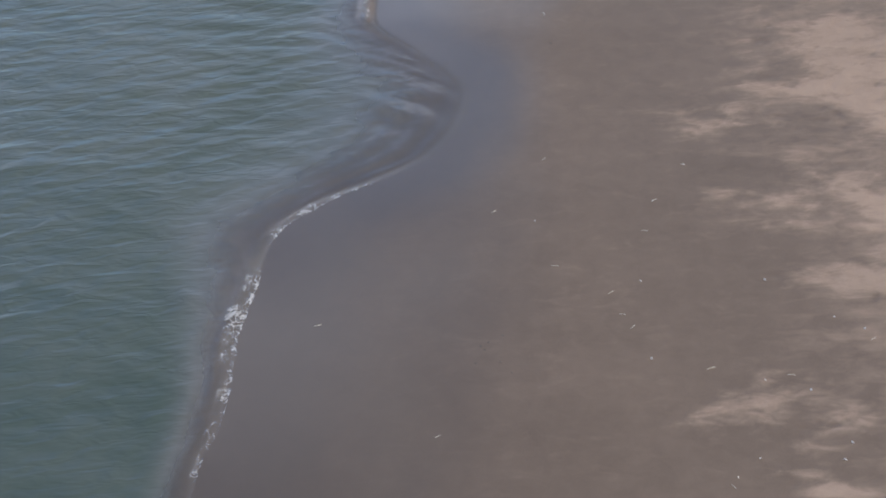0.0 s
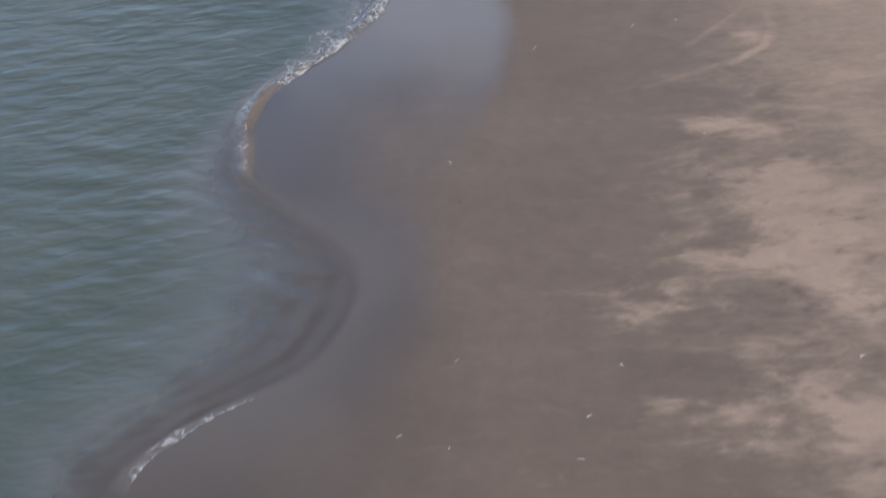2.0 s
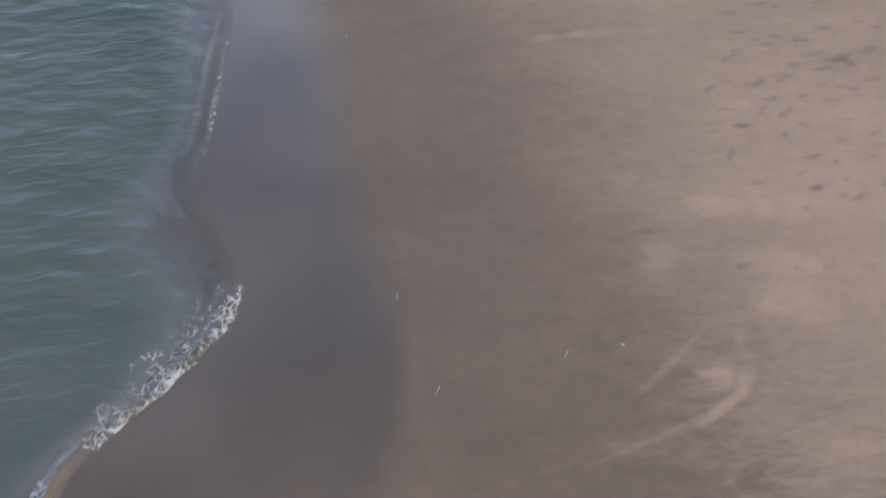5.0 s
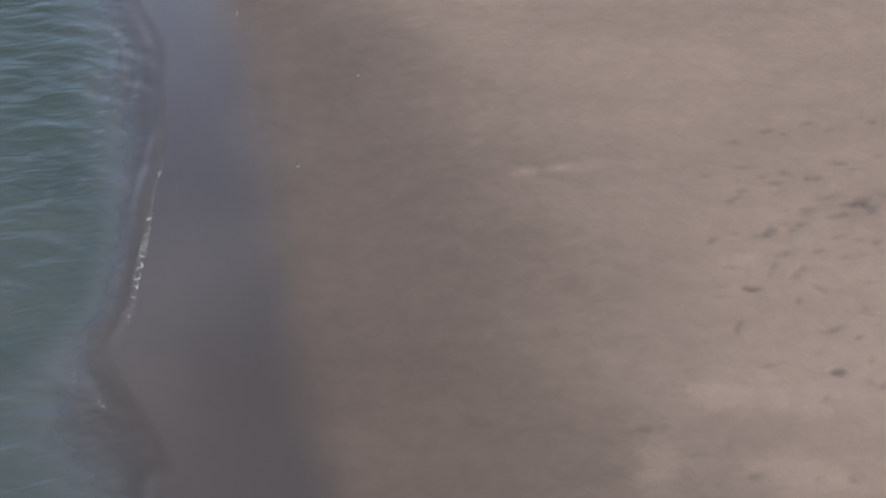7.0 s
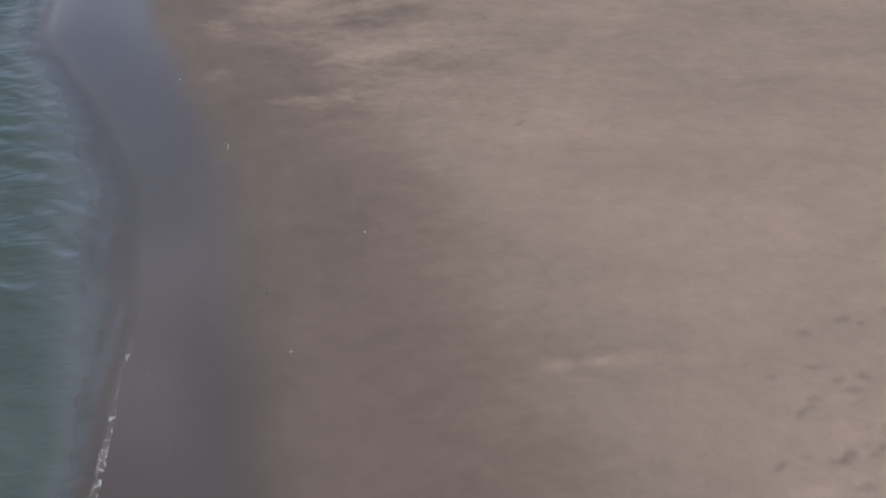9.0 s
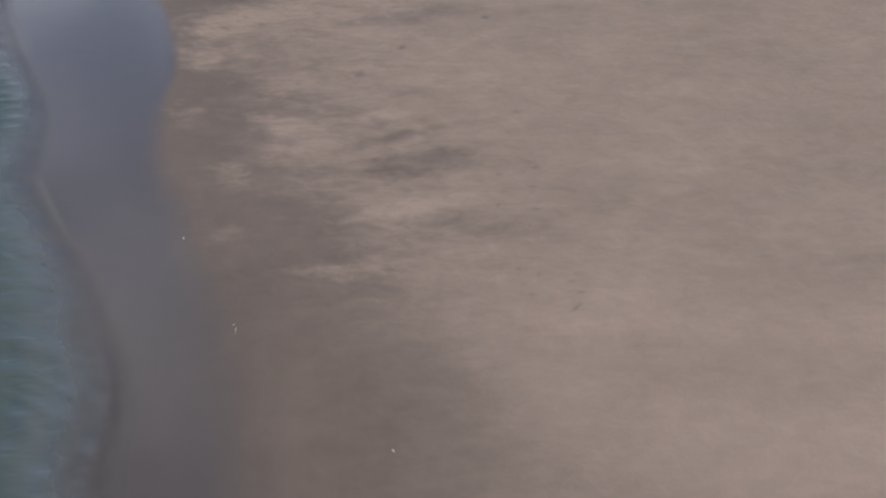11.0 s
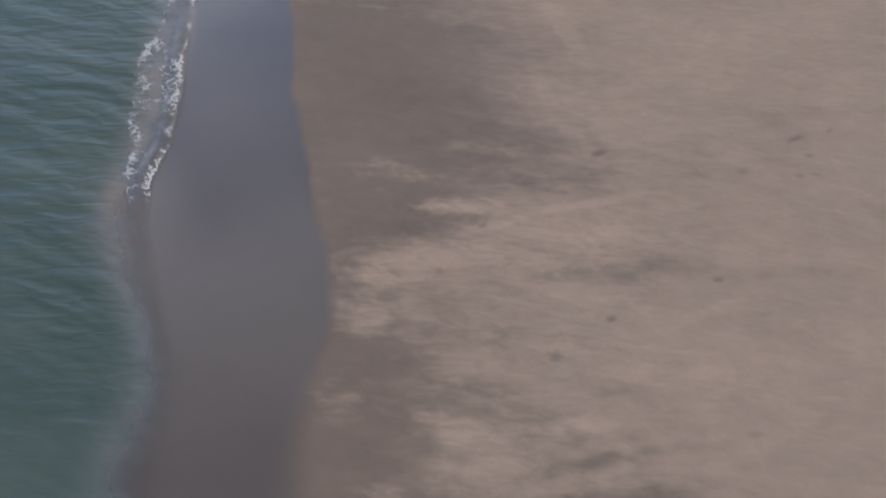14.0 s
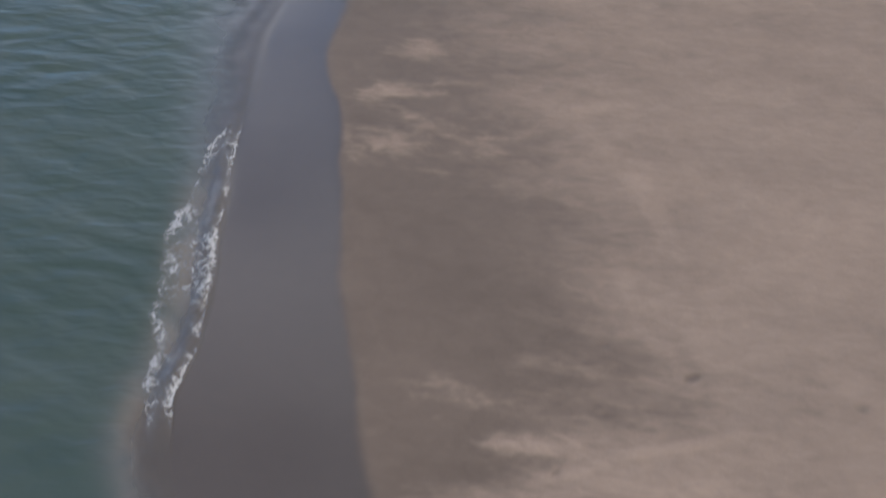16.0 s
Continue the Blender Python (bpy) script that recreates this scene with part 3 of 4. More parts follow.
hollow(7.41, 36.59, 0.14, 0.05, 9, 0.030)
hollow(6.43, 36.45, 0.14, 0.05, -27, 0.044)
hollow(7.07, 35.90, 0.16, 0.04, -15, 0.034)
hollow(6.34, 35.53, 0.15, 0.06, -2, 0.039)
hollow(7.55, 35.56, 0.15, 0.05, 17, 0.037)
hollow(4.92, 35.68, 0.15, 0.05, 63, 0.034)
hollow(5.21, 34.86, 0.17, 0.05, 11, 0.043)
hollow(5.24, 34.51, 0.17, 0.05, 16, 0.029)
hollow(6.26, 34.73, 0.14, 0.05, 9, 0.043)
hollow(6.99, 34.45, 0.13, 0.06, 24, 0.044)
hollow(5.50, 32.80, 0.13, 0.06, 39, 0.029)
hollow(6.01, 32.74, 0.13, 0.07, 25, 0.026)
hollow(4.64, 32.86, 0.15, 0.05, 17, 0.028)
hollow(3.16, 33.68, 0.16, 0.07, 7, 0.033)
hollow(2.43, 28.71, 0.12, 0.06, -28, 0.023)
hollow(3.59, 27.26, 0.09, 0.06, 45, 0.034)
hollow(3.62, 25.59, 0.13, 0.05, -22, 0.032)
hollow(2.49, 25.82, 0.10, 0.04, 53, 0.022)
hollow(3.58, 26.37, 0.13, 0.06, -37, 0.023)
hollow(4.78, 25.96, 0.11, 0.04, -18, 0.030)
hollow(2.55, 24.57, 0.15, 0.04, -3, 0.023)
hollow(1.15, 56.48, 0.12, 0.03, 46, 0.018)
hollow(1.43, 56.11, 0.09, 0.04, 11, 0.029)
hollow(1.24, 55.53, 0.07, 0.04, 2, 0.018)
hollow(1.56, 55.61, 0.11, 0.04, -16, 0.021)
hollow(0.21, 55.41, 0.10, 0.03, -9, 0.022)
hollow(-2.30, 55.42, 0.08, 0.04, 32, 0.031)
hollow(-1.92, 52.99, 0.10, 0.03, -3, 0.019)
hollow(-2.02, 53.15, 0.08, 0.04, 29, 0.022)
hollow(-0.07, 52.77, 0.08, 0.04, -14, 0.019)
hollow(-1.73, 51.60, 0.07, 0.04, 44, 0.024)
hollow(-2.49, 52.62, 0.10, 0.04, 30, 0.031)
hollow(-4.08, 53.24, 0.12, 0.04, 63, 0.022)
hollow(-3.67, 55.76, 0.10, 0.03, 3, 0.031)
hollow(-4.55, 52.17, 0.10, 0.05, -2, 0.034)
hollow(-1.88, 48.76, 0.08, 0.04, 46, 0.025)
hollow(-0.09, 52.77, 0.08, 0.03, 25, 0.020)
hollow(-2.51, 50.69, 0.08, 0.05, 18, 0.026)
hollow(-1.76, 51.65, 0.08, 0.05, 21, 0.031)
hollow(1.21, 56.52, 0.11, 0.04, 31, 0.028)
hollow(1.81, 56.87, 0.08, 0.03, 42, 0.032)
hollow(-2.25, 55.47, 0.11, 0.05, 19, 0.026)
hollow(0.28, 55.47, 0.09, 0.04, 6, 0.033)
hollow(-3.49, 52.48, 0.08, 0.04, 42, 0.026)
hollow(0.47, 49.81, 0.09, 0.05, 9, 0.023)
hollow(0.23, 48.48, 0.05, 0.03, 43, 0.016)
hollow(0.16, 48.08, 0.07, 0.03, 37, 0.014)
hollow(0.25, 47.66, 0.07, 0.02, 29, 0.013)
hollow(0.14, 47.29, 0.05, 0.03, 57, 0.017)
hollow(0.82, 48.29, 0.06, 0.02, 4, 0.014)
hollow(0.75, 47.81, 0.08, 0.02, 0, 0.015)
hollow(0.86, 47.41, 0.07, 0.03, 14, 0.017)
hollow(0.29, 46.77, 0.06, 0.03, -11, 0.018)
hollow(0.95, 46.84, 0.08, 0.03, -1, 0.016)
hollow(0.49, 45.82, 0.05, 0.02, -2, 0.019)
hollow(0.60, 45.52, 0.07, 0.02, 24, 0.018)
hollow(0.71, 45.27, 0.06, 0.03, 3, 0.014)
hollow(1.34, 45.60, 0.07, 0.02, 11, 0.017)
hollow(1.49, 45.38, 0.07, 0.03, 2, 0.015)
hollow(1.42, 45.08, 0.07, 0.02, 40, 0.012)
hollow(0.74, 47.68, 0.05, 0.03, 3, 0.016)
hollow(0.80, 47.25, 0.07, 0.03, 10, 0.017)
hollow(0.71, 46.84, 0.04, 0.02, 10, 0.019)
hollow(1.45, 45.79, 0.07, 0.03, 12, 0.018)
hollow(1.33, 45.40, 0.07, 0.02, 7, 0.012)
hollow(1.38, 45.02, 0.04, 0.03, 35, 0.016)
hollow(0.81, 45.71, 0.04, 0.03, 11, 0.019)


track(4.6, 36.3, 22, 12, 0.42, 1.0, 1)
track(4.9, 37.6, 17, 12, 0.40, 1.1, 2)
track(5.4, 38.9, 12, 10, 0.42, 1.0, 3)
track(6.0, 35.2, 26, 9, 0.42, 0.9, 4)
track(5.8, 40.3, 8, 9, 0.45, 0.9, 5)
track(5.1, 34.1, 20, 9, 0.42, 1.0, 8)
track(6.2, 38.0, 15, 9, 0.42, 1.1, 9)
track(2.6, 22.9, 30, 9, 0.38, 0.8, 6)
track(2.9, 24.6, 18, 8, 0.40, 0.8, 7)

# faint lumps where the dry sand has been crossed many times
RELIEF += 0.010 * lattice(X, Y, 21, 1.1, 1.6, 5, 0.55) * ease(X - dry_edge(Y), -0.5, 3.0)
RELIEF += 0.012 * lattice(X, Y, 22, 0.22, 0.3, 2)
crisp = np.interp(Y, (12, 22, 27, 31, 34, 42, 47, 50, 60, 70), (1.9, 1.7, 0.75, 0.35, 0.9, 1.4, 0.7, 0.18, 0.12, 0.2))
FILM = ease((film_edge(Y) - X + 0.18 * lattice(X, Y, 31, 0.9, 0.5, 4)) / crisp, -1, 1)
FILM *= 1 - (0.40 + 0.20 * np.exp(-((Y - 26.0) / 4.0) ** 2)) * (1 - ease(Y, 27, 33)) * ease(INLAND, 0.3, 3.0)
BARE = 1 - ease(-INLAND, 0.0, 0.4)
dry_ground = 0.10 * (1 - np.exp(-np.maximum(INLAND, 0) / 7.5)) + RELIEF * ease(INLAND, 0.3, 3.0) * (1 - 0.85 * FILM)
bed = -0.35 * np.tanh(-INLAND * 0.05) - 0.040 * ease(-INLAND, 0.0, 0.8)
GROUND = np.where(INLAND > 0, dry_ground, bed)
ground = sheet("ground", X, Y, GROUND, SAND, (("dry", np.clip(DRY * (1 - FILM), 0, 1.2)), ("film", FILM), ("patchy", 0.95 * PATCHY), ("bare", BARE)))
tagged(ground, "wide sandy beach, wet and glossy by the sea, pale and trodden inland", "beach", kind="structure")


def ground_z(x, y):
    return float(GROUND[np.searchsorted(GY, y), np.searchsorted(GX, x)])


# ---- the sea ----
_rng = random.Random(4)
WAVES = []
for _k in range(44):
    _long = 0.20 * 6.0 ** ((_k + 0.5) / 44)
    WAVES.append((math.tau / _long, radians(_rng.gauss(-10, 21)), _rng.uniform(0, math.tau), _long ** 1.12))


def swell(x, y, s):
    """Height of the sea, s metres out from its edge: short crests that bend along the shore as they run in."""
    bent = y + 1.7 * np.exp(-s / 1.3) + 0.22 * lattice(x, y, 41, 0.35, 0.35, 3)
    z = np.zeros(np.broadcast(x, y).shape)
    for k, way, phase, size in WAVES:
        z += size * np.sin(k * (math.sin(way) * x + math.cos(way) * bent) + phase)
    groups = np.clip(0.85 + 0.75 * lattice(x, y, 42, 0.28, 0.4, 3), 0.3, 1.6)
    z = RIPPLE * z * groups * (0.06 + 0.94 * ease(s, 0.0, 1.7)) * (1 - 0.15 * ease(y, 24, 50))
    z += 0.025 * lattice(x, y, 44, 0.25, 0.5, 2) * ease(s, 0.5, 3.0)
    # thin laps that follow the edge
    z += (0.0028 + 0.0025 * np.exp(-((y - 23.5) / 3.0) ** 2) + 0.0055 * np.exp(-((y - 42.5) / 4.5) ** 2)) * np.sin(11.0 * s + 2.5 * lattice(x, y, 48, 0.6, 0.6, 3) + 0.8 * y) * ease(s, 0.05, 0.4) * (1 - ease(s, 1.2, 3.6)) * np.clip(0.5 + lattice(x, y, 46, 0.5, 0.5, 2), 0, 1)
    # low bores that run up the sand
    for at, half, high in ((29.2, 3.2, 0.085), (55.6, 3.6, 0.060), (17.0, 2.5, 0.025), (38.0, 3.2, 0.030)):
        z += high * np.exp(-((y - at) / half) ** 4) * np.exp(-((s - 0.20) / 0.15) ** 2) * (0.75 + 0.5 * lattice(x, y, 45, 2, 2, 2))
    return z + 0.004


RIPPLE = 0.0030
S = np.concatenate([[0.0, 0.02], np.arange(0.06, 13.0, 0.06)])
d = 0.06
while S[-1] < 2500:
    d *= 1.35
    S = np.append(S, S[-1] + d)
WY = even_then_far(12.0, 68.0, 0.050, 2500)
SS, SY = np.meshgrid(S[::-1], WY)
SX = shore(SY) - SS
calm = np.where(SS < 40, swell(SX, SY, SS), 0.0)
# shallow to murky: the bed drops faster where the shore is steep
reach = curve_of([(8, 1.7), (18, 1.9), (20, 3.2), (22, 4.8), (24.5, 4.8), (26.5, 2.8), (28.5, 1.3), (30.5, 1.3), (32, 2.2), (34, 3.2), (35.5, 1.6), (37, 1.2), (41, 2.3),
                  (44, 2.6), (47, 1.8), (50, 1.2), (52, 1.6), (54, 1.25), (58, 1.5), (61, 2.4), (75, 3)])(SY)
DEPTH = 0.35 * ease(SS, 0.0, reach) + 0.65 * np.clip(SS / reach, 0, 1) ** 0.8
muddy = 0.85 * np.exp(-((SY - 28.4) / 2.3) ** 4) * np.exp(-((SS - 0.24) / 0.26) ** 2) + 0.55 * np.exp(-((SY - 54.5) / 3.2) ** 4) * np.exp(-((SS - 0.5) / 0.45) ** 2) + 0.30 * np.exp(-((SY - 38.5) / 4.0) ** 4) * np.exp(-((SS - 0.15) / 0.2) ** 2) + 0.2 * np.exp(-((SY - 17.5) / 3.0) ** 4) * np.exp(-((SS - 0.3) / 0.35) ** 2)
muddy *= np.clip(0.75 + 0.8 * lattice(SX, SY, 49, 1.5, 1.5, 3), 0, 1)
# where sky reflection is mixed into the sea's colour, fading beyond y 33
sky_sheen = (1 - ease(SY + 1.5 * lattice(SX, SY, 47, 0.2, 0.2, 2), 33, 47)) * (0.35 + 0.65 * ease(SY, 15, 24))
water = sheet("water", SX, SY, calm, SEA, (("depth", DEPTH), ("stirred", muddy), ("skin", ease(SS, 0.0, 0.4)), ("choppy", 1.0 - 0.25 * ease(SY, 24, 50)), ("sky_sheen", sky_sheen)))
tagged(water, "grey-green rippled sea water, clear and brown where it thins over the sand", "sea", kind="structure")


# ---- foam ----
def foam_band(rows, edges, density, seed, label):
    """A lacy strip of foam on the water or the wet sand. rows: y and its inner and outer border in metres out from the water's edge;
    edges: how dense it is along the inner border, in the middle and along the outer border."""
    y0, y1 = rows[0][0], rows[-1][0]
    ys = np.arange(y0, y1, 0.035)
    A, B = np.meshgrid(np.linspace(-1, 1, 33), ys)
    inner, outer = curve_of([(r[0], r[1]) for r in rows])(B), curve_of([(r[0], r[2]) for r in rows])(B)
    wide = outer - inner
    inner = inner + np.minimum(0.10, 0.5 * wide) * lattice(B * 0, B, seed, 1, 1.6, 5, 0.62)
    outer = outer + np.minimum(0.14, 0.5 * wide) * lattice(B * 0, B, seed + 1, 1, 1.5, 5, 0.62)
    s = inner + (A + 1) / 2 * (outer - inner)
    x = shore(B) - s
    j = np.clip(np.searchsorted(GY, B), 0, len(GY) - 1)
    i = np.clip(np.searchsorted(GX, x), 0, len(GX) - 1)
    z = np.maximum(np.where(s > 0, swell(x, B, np.maximum(s, 0)), -1), GROUND[j, i]) + 0.009
    taper = min(1.8, 0.3 * (y1 - y0))
    ends = ease(B, y0, y0 + taper) * (1 - ease(B, y1 - taper, y1))
    side = np.interp(A, (-1, -0.82, -0.35, 0.15, 0.7, 1), (0.25, edges[0], edges[1], edges[1], edges[2], 0.2))
    ob = sheet("foam_band", x, B, z, FOAM, (("dense", density * side * ends * (0.92 + 0.62 * lattice(x, B, seed + 2, 0.9, 0.9, 5, 0.7))),))
    return tagged(ob, label, "foam", kind="stuff")


def foam_edge(points, width, seed, label, strength=1.0):
    """A thin, broken line of foam that a spent wave leaves on the wet sand."""
    ys = np.arange(points[0][0], points[-1][0], 0.03)
    mid = np.interp(ys, [p[0] for p in points], [p[1] for p in points]) + 0.16 * lattice(ys * 0, ys, seed, 1, 0.9, 4)
    A, B = np.meshgrid(np.linspace(-1, 1, 7), ys)
    wide = width * np.clip(0.7 + 0.8 * lattice(B * 0, B, seed + 1, 1, 1.6, 3), 0.1, 2)
    x = mid[:, None] + A * wide
    j = np.clip(np.searchsorted(GY, B), 0, len(GY) - 1)
    i = np.clip(np.searchsorted(GX, x), 0, len(GX) - 1)
    s = shore(B) - x
    z = np.maximum(GROUND[j, i], np.where(s > 0, swell(x, B, np.maximum(s, 0)), -1)) + 0.006 + 0.012 * (1 - A * A)
    ends = ease(B, ys[0], ys[0] + 0.6) * (1 - ease(B, ys[-1] - 0.6, ys[-1]))
    ob = sheet("foam_edge", x, B, z, FOAM, (("dense", strength * (1 - ease(np.abs(A), 0.3, 1.0)) * ends * (1.05 + 0.5 * lattice(x, B, seed + 2, 0.9, 0.9, 3))),))
    return tagged(ob, label, "foam", kind="stuff")


foam_band(((13.0, -0.06, 0.08), (15.0, -0.08, 0.16), (17.0, -0.09, 0.34), (18.6, -0.09, 0.42), (20.2, -0.05, 0.30)), (1.02, 0.88, 0.68), 0.98, 51, "white lacy foam along the edge of the shallow water")
foam_band(((19.0, -0.08, 0.35), (20.6, -0.08, 0.30), (21.4, -0.06, 0.20), (22.4, -0.05, 0.12)), (1.05, 0.9, 0.65), 1.0, 54, "white lacy foam in the bend of the waterline")
foam_band(((25.6, 0.00, 0.10), (26.6, 0.08, 0.28), (27.6, 0.18, 0.38), (28.8, 0.25, 0.52), (29.8, 0.30, 0.70)), (0.95, 1.05, 0.95), 1.0, 57, "thin white crest of a small breaking wave")
foam_band(((28.0, -0.06, 0.14), (29.2, -0.06, 0.45), (30.2, -0.06, 0.95), (31.2, -0.06, 1.15), (32.2, -0.05, 0.95), (33.0, -0.03, 0.40), (33.8, -0.02, 0.10)), (1.04, 0.90, 0.66), 1.0, 60, "broad white foam of a small wave breaking on the sand")
foam_band(((34.6, -0.02, 0.08), (35.6, -0.04, 0.18), (36.6, -0.03, 0.14), (38.5, -0.02, 0.09), (41.0, -0.02, 0.06)), (0.95, 0.85, 0.7), 0.95, 63, "sparse white foam along the lapping water's edge")
foam_band(((33.8, 0.7, 0.9), (34.6, 0.5, 0.95), (35.4, 0.4, 0.7)), (0.8, 0.75, 0.7), 0.95, 67, "stray flecks of foam on the shallow water")
foam_band(((51.6, -0.03, 0.16), (52.6, -0.03, 0.48), (53.8, 0.0, 0.75), (55.2, 0.0, 1.15), (56.6, 0.0, 1.10), (57.8, 0.0, 0.80), (59.0, 0.0, 0.50), (60.6, 0.0, 0.20)), (1.08, 0.72, 1.05), 1.0, 169, "white lacy foam of a small wave breaking along the shore")
foam_edge(((36.9, -4.1), (38.0, -4.0), (38.9, -4.5), (40.5, -4.75), (42, -4.7)), 0.018, 75, "faint foam line on glossy wet sand", 0.55)
foam_edge(((42.3, -4.85), (43.8, -5.25), (45.0, -6.0), (45.8, -6.7)), 0.018, 78, "faint curved foam line on glossy wet sand", 0.55)


# ---- small things on the sand ----
def part(name, bm, material, parent, label=""):
    me = bpy.data.meshes.new(name)
    bm.to_mesh(me)
    bm.free()
    me.polygons.foreach_set("use_smooth", np.ones(len(me.polygons), bool))
    me.materials.append(material)
    ob = new(name, me)
    ob.parent = parent
    if label:
        tagged(ob, label)
    return ob


def tube(bm, points, radii, sides=7):
    loops = []
    for k, (p, r) in enumerate(zip(points, radii)):
        a, b = Vector(points[max(k - 1, 0)]), Vector(points[min(k + 1, len(points) - 1)])
        q = (b - a).to_track_quat("Z", "Y")
        loops.append([bm.verts.new(Vector(p) + q @ Vector((r * math.cos(i * math.tau / sides), r * math.sin(i * math.tau / sides), 0))) for i in range(sides)])
    for l0, l1 in zip(loops, loops[1:]):
        for i in range(sides):
            bm.faces.new((l0[i], l0[(i + 1) % sides], l1[(i + 1) % sides], l1[i]))
    bm.faces.new(loops[0][::-1])
    bm.faces.new(loops[-1])


def make_straw():
    """A bleached reed stalk a metre long, scaled where it lies, with its joints and a leaf sheath."""
    reed = tagged(new("reed_stalk"), "bleached pale reed stalk lying flat on damp sand", "reed", "reed stalks on the sand")
    bm = bmesh.new()
    xs = [-0.5, -0.3, -0.26, -0.22, 0.0, 0.1, 0.14, 0.18, 0.4, 0.5]
    rs = [0.045, 0.05, 0.062, 0.05, 0.05, 0.048, 0.058, 0.046, 0.04, 0.03]
    tube(bm, [(x, 0.05 * math.sin(3 * x), 0.05 + 0.02 * math.cos(4 * x)) for x in xs], rs)
    part("stalk", bm, STRAW, reed)
    bm = bmesh.new()
    tube(bm, [(0.12, 0.03, 0.07), (0.28, 0.10, 0.07), (0.42, 0.19, 0.03)], [0.055, 0.035, 0.008], 5)
    part("leaf_sheath", bm, STRAW, reed, "split dry leaf sheath")
    return reed


def make_shell():
    """One half of a bivalve, ribbed, hollow side down."""
    bm = bmesh.new()
    rings = []
    for k in range(6):
        f = k / 5
        row = []
        for i in range(19):
            a = radians(-80 + 160 * i / 18)
            rib = 1 + 0.03 * math.cos(i * math.pi)
            row.append(bm.verts.new((math.sin(a) * f * rib * 0.95, math.cos(a) * f * rib - 0.45, 0.42 * (1 - f ** 2.2) + 0.03 * f * math.cos(i * math.pi))))
        rings.append(row)
    for r0, r1 in zip(rings, rings[1:]):
        for i in range(18):
            bm.faces.new((r0[i], r0[i + 1], r1[i + 1], r1[i]))
    bmesh.ops.remove_doubles(bm, verts=bm.verts, dist=1e-4)
    bmesh.ops.solidify(bm, geom=bm.faces[:], thickness=0.08)
    bmesh.ops.recalc_face_normals(bm, faces=bm.faces)
    low = min(v.co.z for v in bm.verts)
    bmesh.ops.translate(bm, verts=bm.verts, vec=(0, 0, -low))
    return tagged(part("seashell", bm, SHELL, None), "small white ribbed half shell lying on sand", "seashell", "shells on the sand")


def make_weed():
    """A torn tuft of seaweed: a stub and crumpled blades."""
    rng = random.Random(9)
    tuft = tagged(new("seaweed_tuft"), "small dark wet tuft of seaweed washed onto sand", "seaweed", "seaweed on the sand")
    bm = bmesh.new()
    tube(bm, [(-0.35, 0, 0.10), (-0.1, 0.06, 0.2), (0.15, 0.0, 0.18), (0.3, -0.05, 0.10)], [0.06, 0.12, 0.1, 0.05], 6)
    part("stem", bm, WEED, tuft)
    for k in range(7):
        bm = bmesh.new()
        a, n = k * math.tau / 7 + rng.uniform(-0.3, 0.3), rng.uniform(0.6, 1.1)
        pts = []
        for j in range(6):
            f = j / 5
            r = n * f
            bend = a + 0.8 * f * rng.uniform(-1, 1)
            pts.append((r * math.cos(bend), 0.6 * r * math.sin(bend), 0.10 + 0.22 * math.sin(f * math.pi) * rng.uniform(0.4, 1)))
        tube(bm, pts, [0.05, 0.10, 0.13, 0.11, 0.07, 0.02], 5)
        part("blade", bm, WEED, tuft)
    return tuft


_first = {}


def put(kind, make, x, y, turn, size, thick=None):
    m = Matrix.Translation((x, y, ground_z(x, y) - 0.002)) @ Matrix.Rotation(radians(turn), 4, "Z")
    if kind not in _first:
        _first[kind] = ob = make()
        ob.matrix_basis = m
    else:
        ob = copy_thing(_first[kind], m)
    ob.scale = (size, thick or size, thick or size)
    return ob


def place_straw(x, y, turn, long):
    put("reed", make_straw, x, y, turn, long, 0.10)


def place_shell(x, y, turn, size):
    put("shell", make_shell, x, y, turn, size)


def place_weed(x, y, turn, size):
    put("weed", make_weed, x, y, turn, size)


place_straw(1.37, 17.03, 20, 0.16)
place_straw(2.62, 16.97, -10, 0.12)
place_straw(-0.30, 18.60, 32, 0.13)
place_straw(-0.08, 18.11, -11, 0.12)
place_straw(0.10, 17.84, 43, 0.12)
place_straw(0.39, 20.92, 36, 0.13)
place_straw(0.24, 20.12, -13, 0.12)
place_straw(0.91, 21.91, -28, 0.11)
place_straw(4.67, 22.07, 33, 0.15)
place_straw(-1.31, 19.19, -9, 0.15)
place_straw(-1.74, 22.03, 36, 0.10)
place_straw(1.67, 14.82, -53, 0.10)
place_straw(1.97, 14.53, 53, 0.11)
place_straw(2.07, 14.56, 53, 0.10)
place_straw(3.95, 17.79, 29, 0.10)
place_straw(-2.55, 20.53, 23, 0.10)
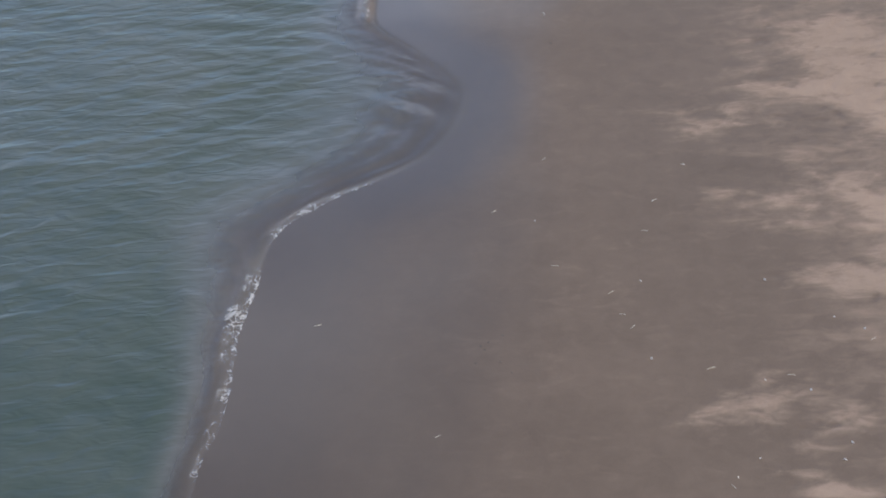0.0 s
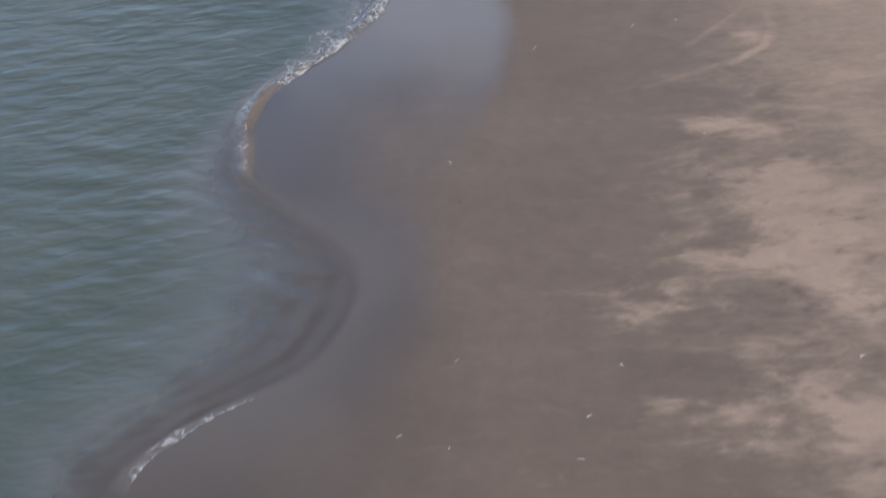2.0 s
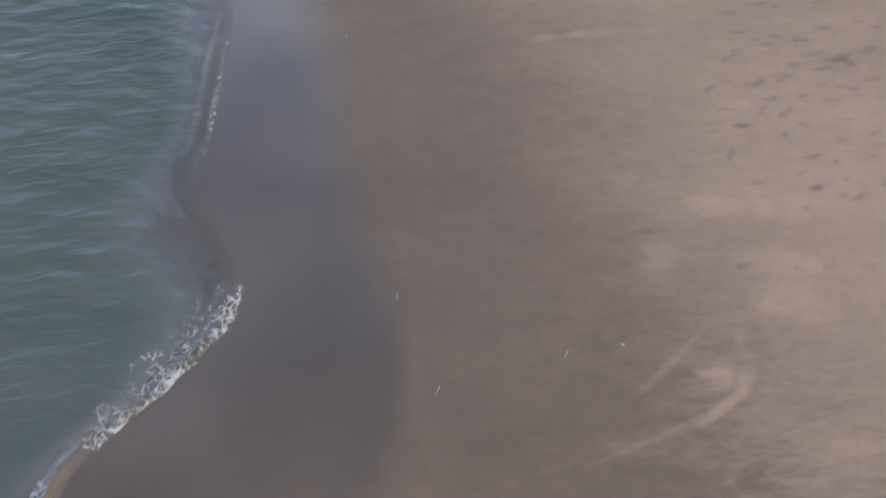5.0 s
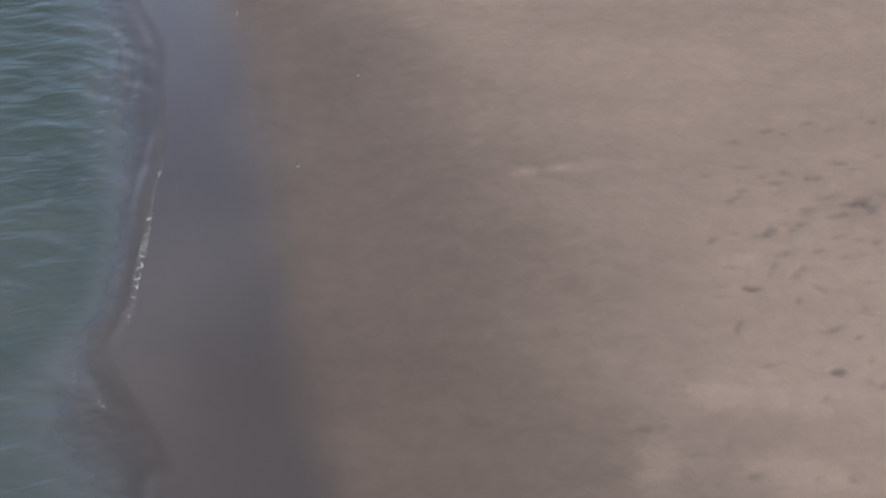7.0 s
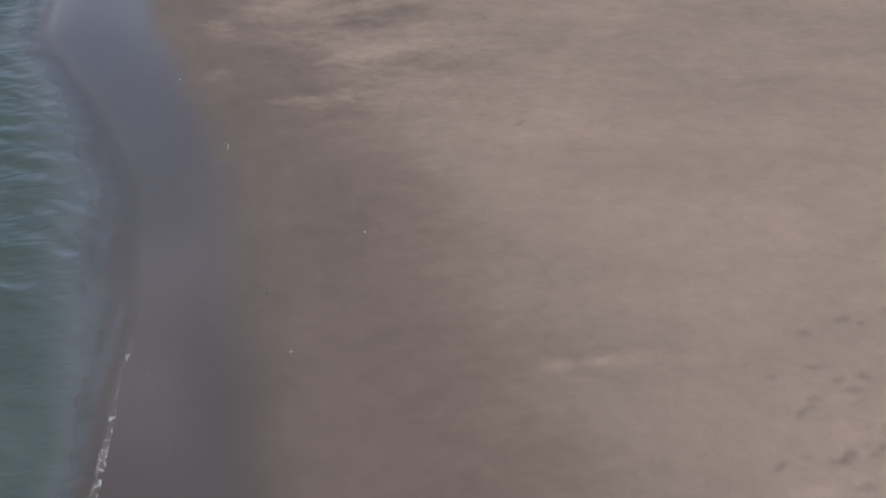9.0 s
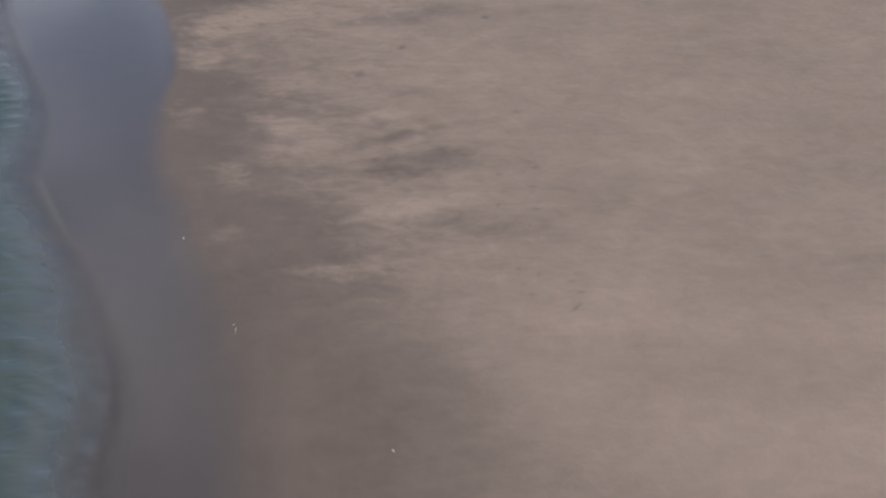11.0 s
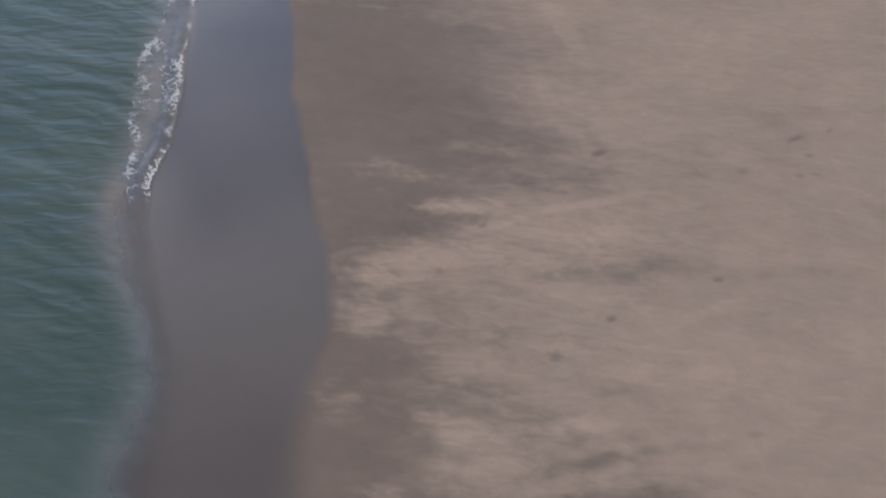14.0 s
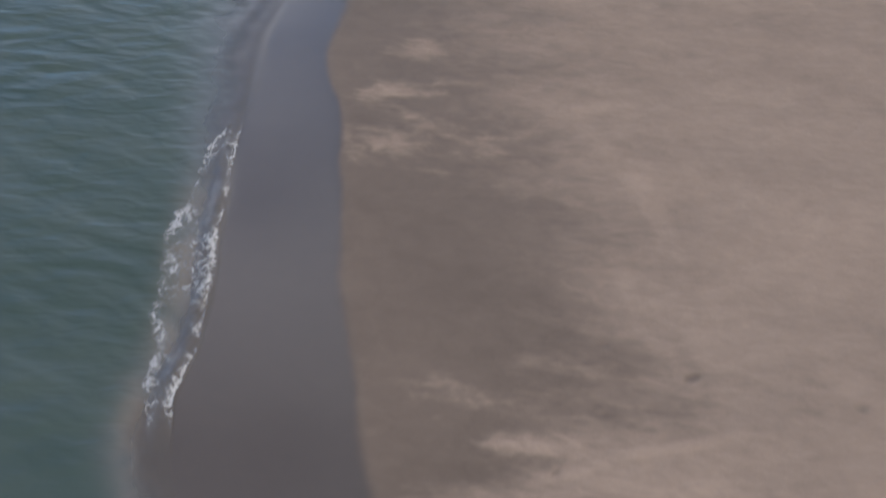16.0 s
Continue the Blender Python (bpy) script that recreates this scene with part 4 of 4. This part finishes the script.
place_straw(-2.88, 15.42, 24, 0.10)
place_straw(-5.32, 17.61, 11, 0.13)
place_straw(1.48, 31.01, 56, 0.15)
place_straw(-0.58, 30.35, 63, 0.17)
place_straw(-1.24, 32.32, 83, 0.12)
place_straw(-3.92, 44.24, 83, 0.13)
place_shell(3.44, 15.73, 140, 0.027)
place_shell(2.29, 19.01, 144, 0.030)
place_shell(1.74, 14.99, 284, 0.023)
place_shell(3.37, 18.23, 117, 0.023)
place_shell(3.83, 18.00, 85, 0.031)
place_shell(3.31, 15.41, 337, 0.034)
place_shell(2.08, 15.35, 25, 0.027)
place_shell(0.20, 18.89, 314, 0.028)
place_shell(0.42, 17.18, 126, 0.031)
place_shell(2.21, 16.84, 311, 0.024)
place_shell(2.49, 14.49, 186, 0.024)
place_shell(3.84, 14.82, 65, 0.028)
place_shell(2.90, 16.69, 91, 0.032)
place_shell(-1.76, 20.31, 132, 0.024)
place_shell(0.91, 21.93, 227, 0.025)
place_shell(0.37, 20.91, 24, 0.034)
place_shell(-2.12, 26.79, 66, 0.024)
place_shell(2.68, 27.48, 173, 0.022)
place_shell(2.37, 31.19, 284, 0.023)
place_shell(-2.15, 26.84, 14, 0.034)
place_shell(4.66, 22.08, 186, 0.033)
place_shell(-1.36, 42.16, 323, 0.031)
place_shell(-2.39, 39.56, 11, 0.030)
place_shell(-3.97, 44.35, 23, 0.022)
place_shell(-5.07, 46.14, 304, 0.026)
place_shell(2.40, 31.17, 269, 0.028)
place_weed(-2.41, 17.29, 282, 0.030)
place_weed(-2.29, 17.38, 230, 0.030)
place_weed(-2.33, 17.21, 350, 0.030)
place_weed(-2.04, 16.96, 171, 0.030)
place_weed(-2.45, 16.92, 307, 0.030)
place_weed(-1.83, 16.76, 296, 0.030)
place_weed(-2.07, 17.54, 211, 0.030)
place_weed(-1.89, 25.73, 182, 0.036)
place_weed(-5.24, 42.48, 233, 0.033)
place_weed(-2.88, 40.73, 158, 0.040)
place_weed(-5.46, 42.05, 111, 0.033)
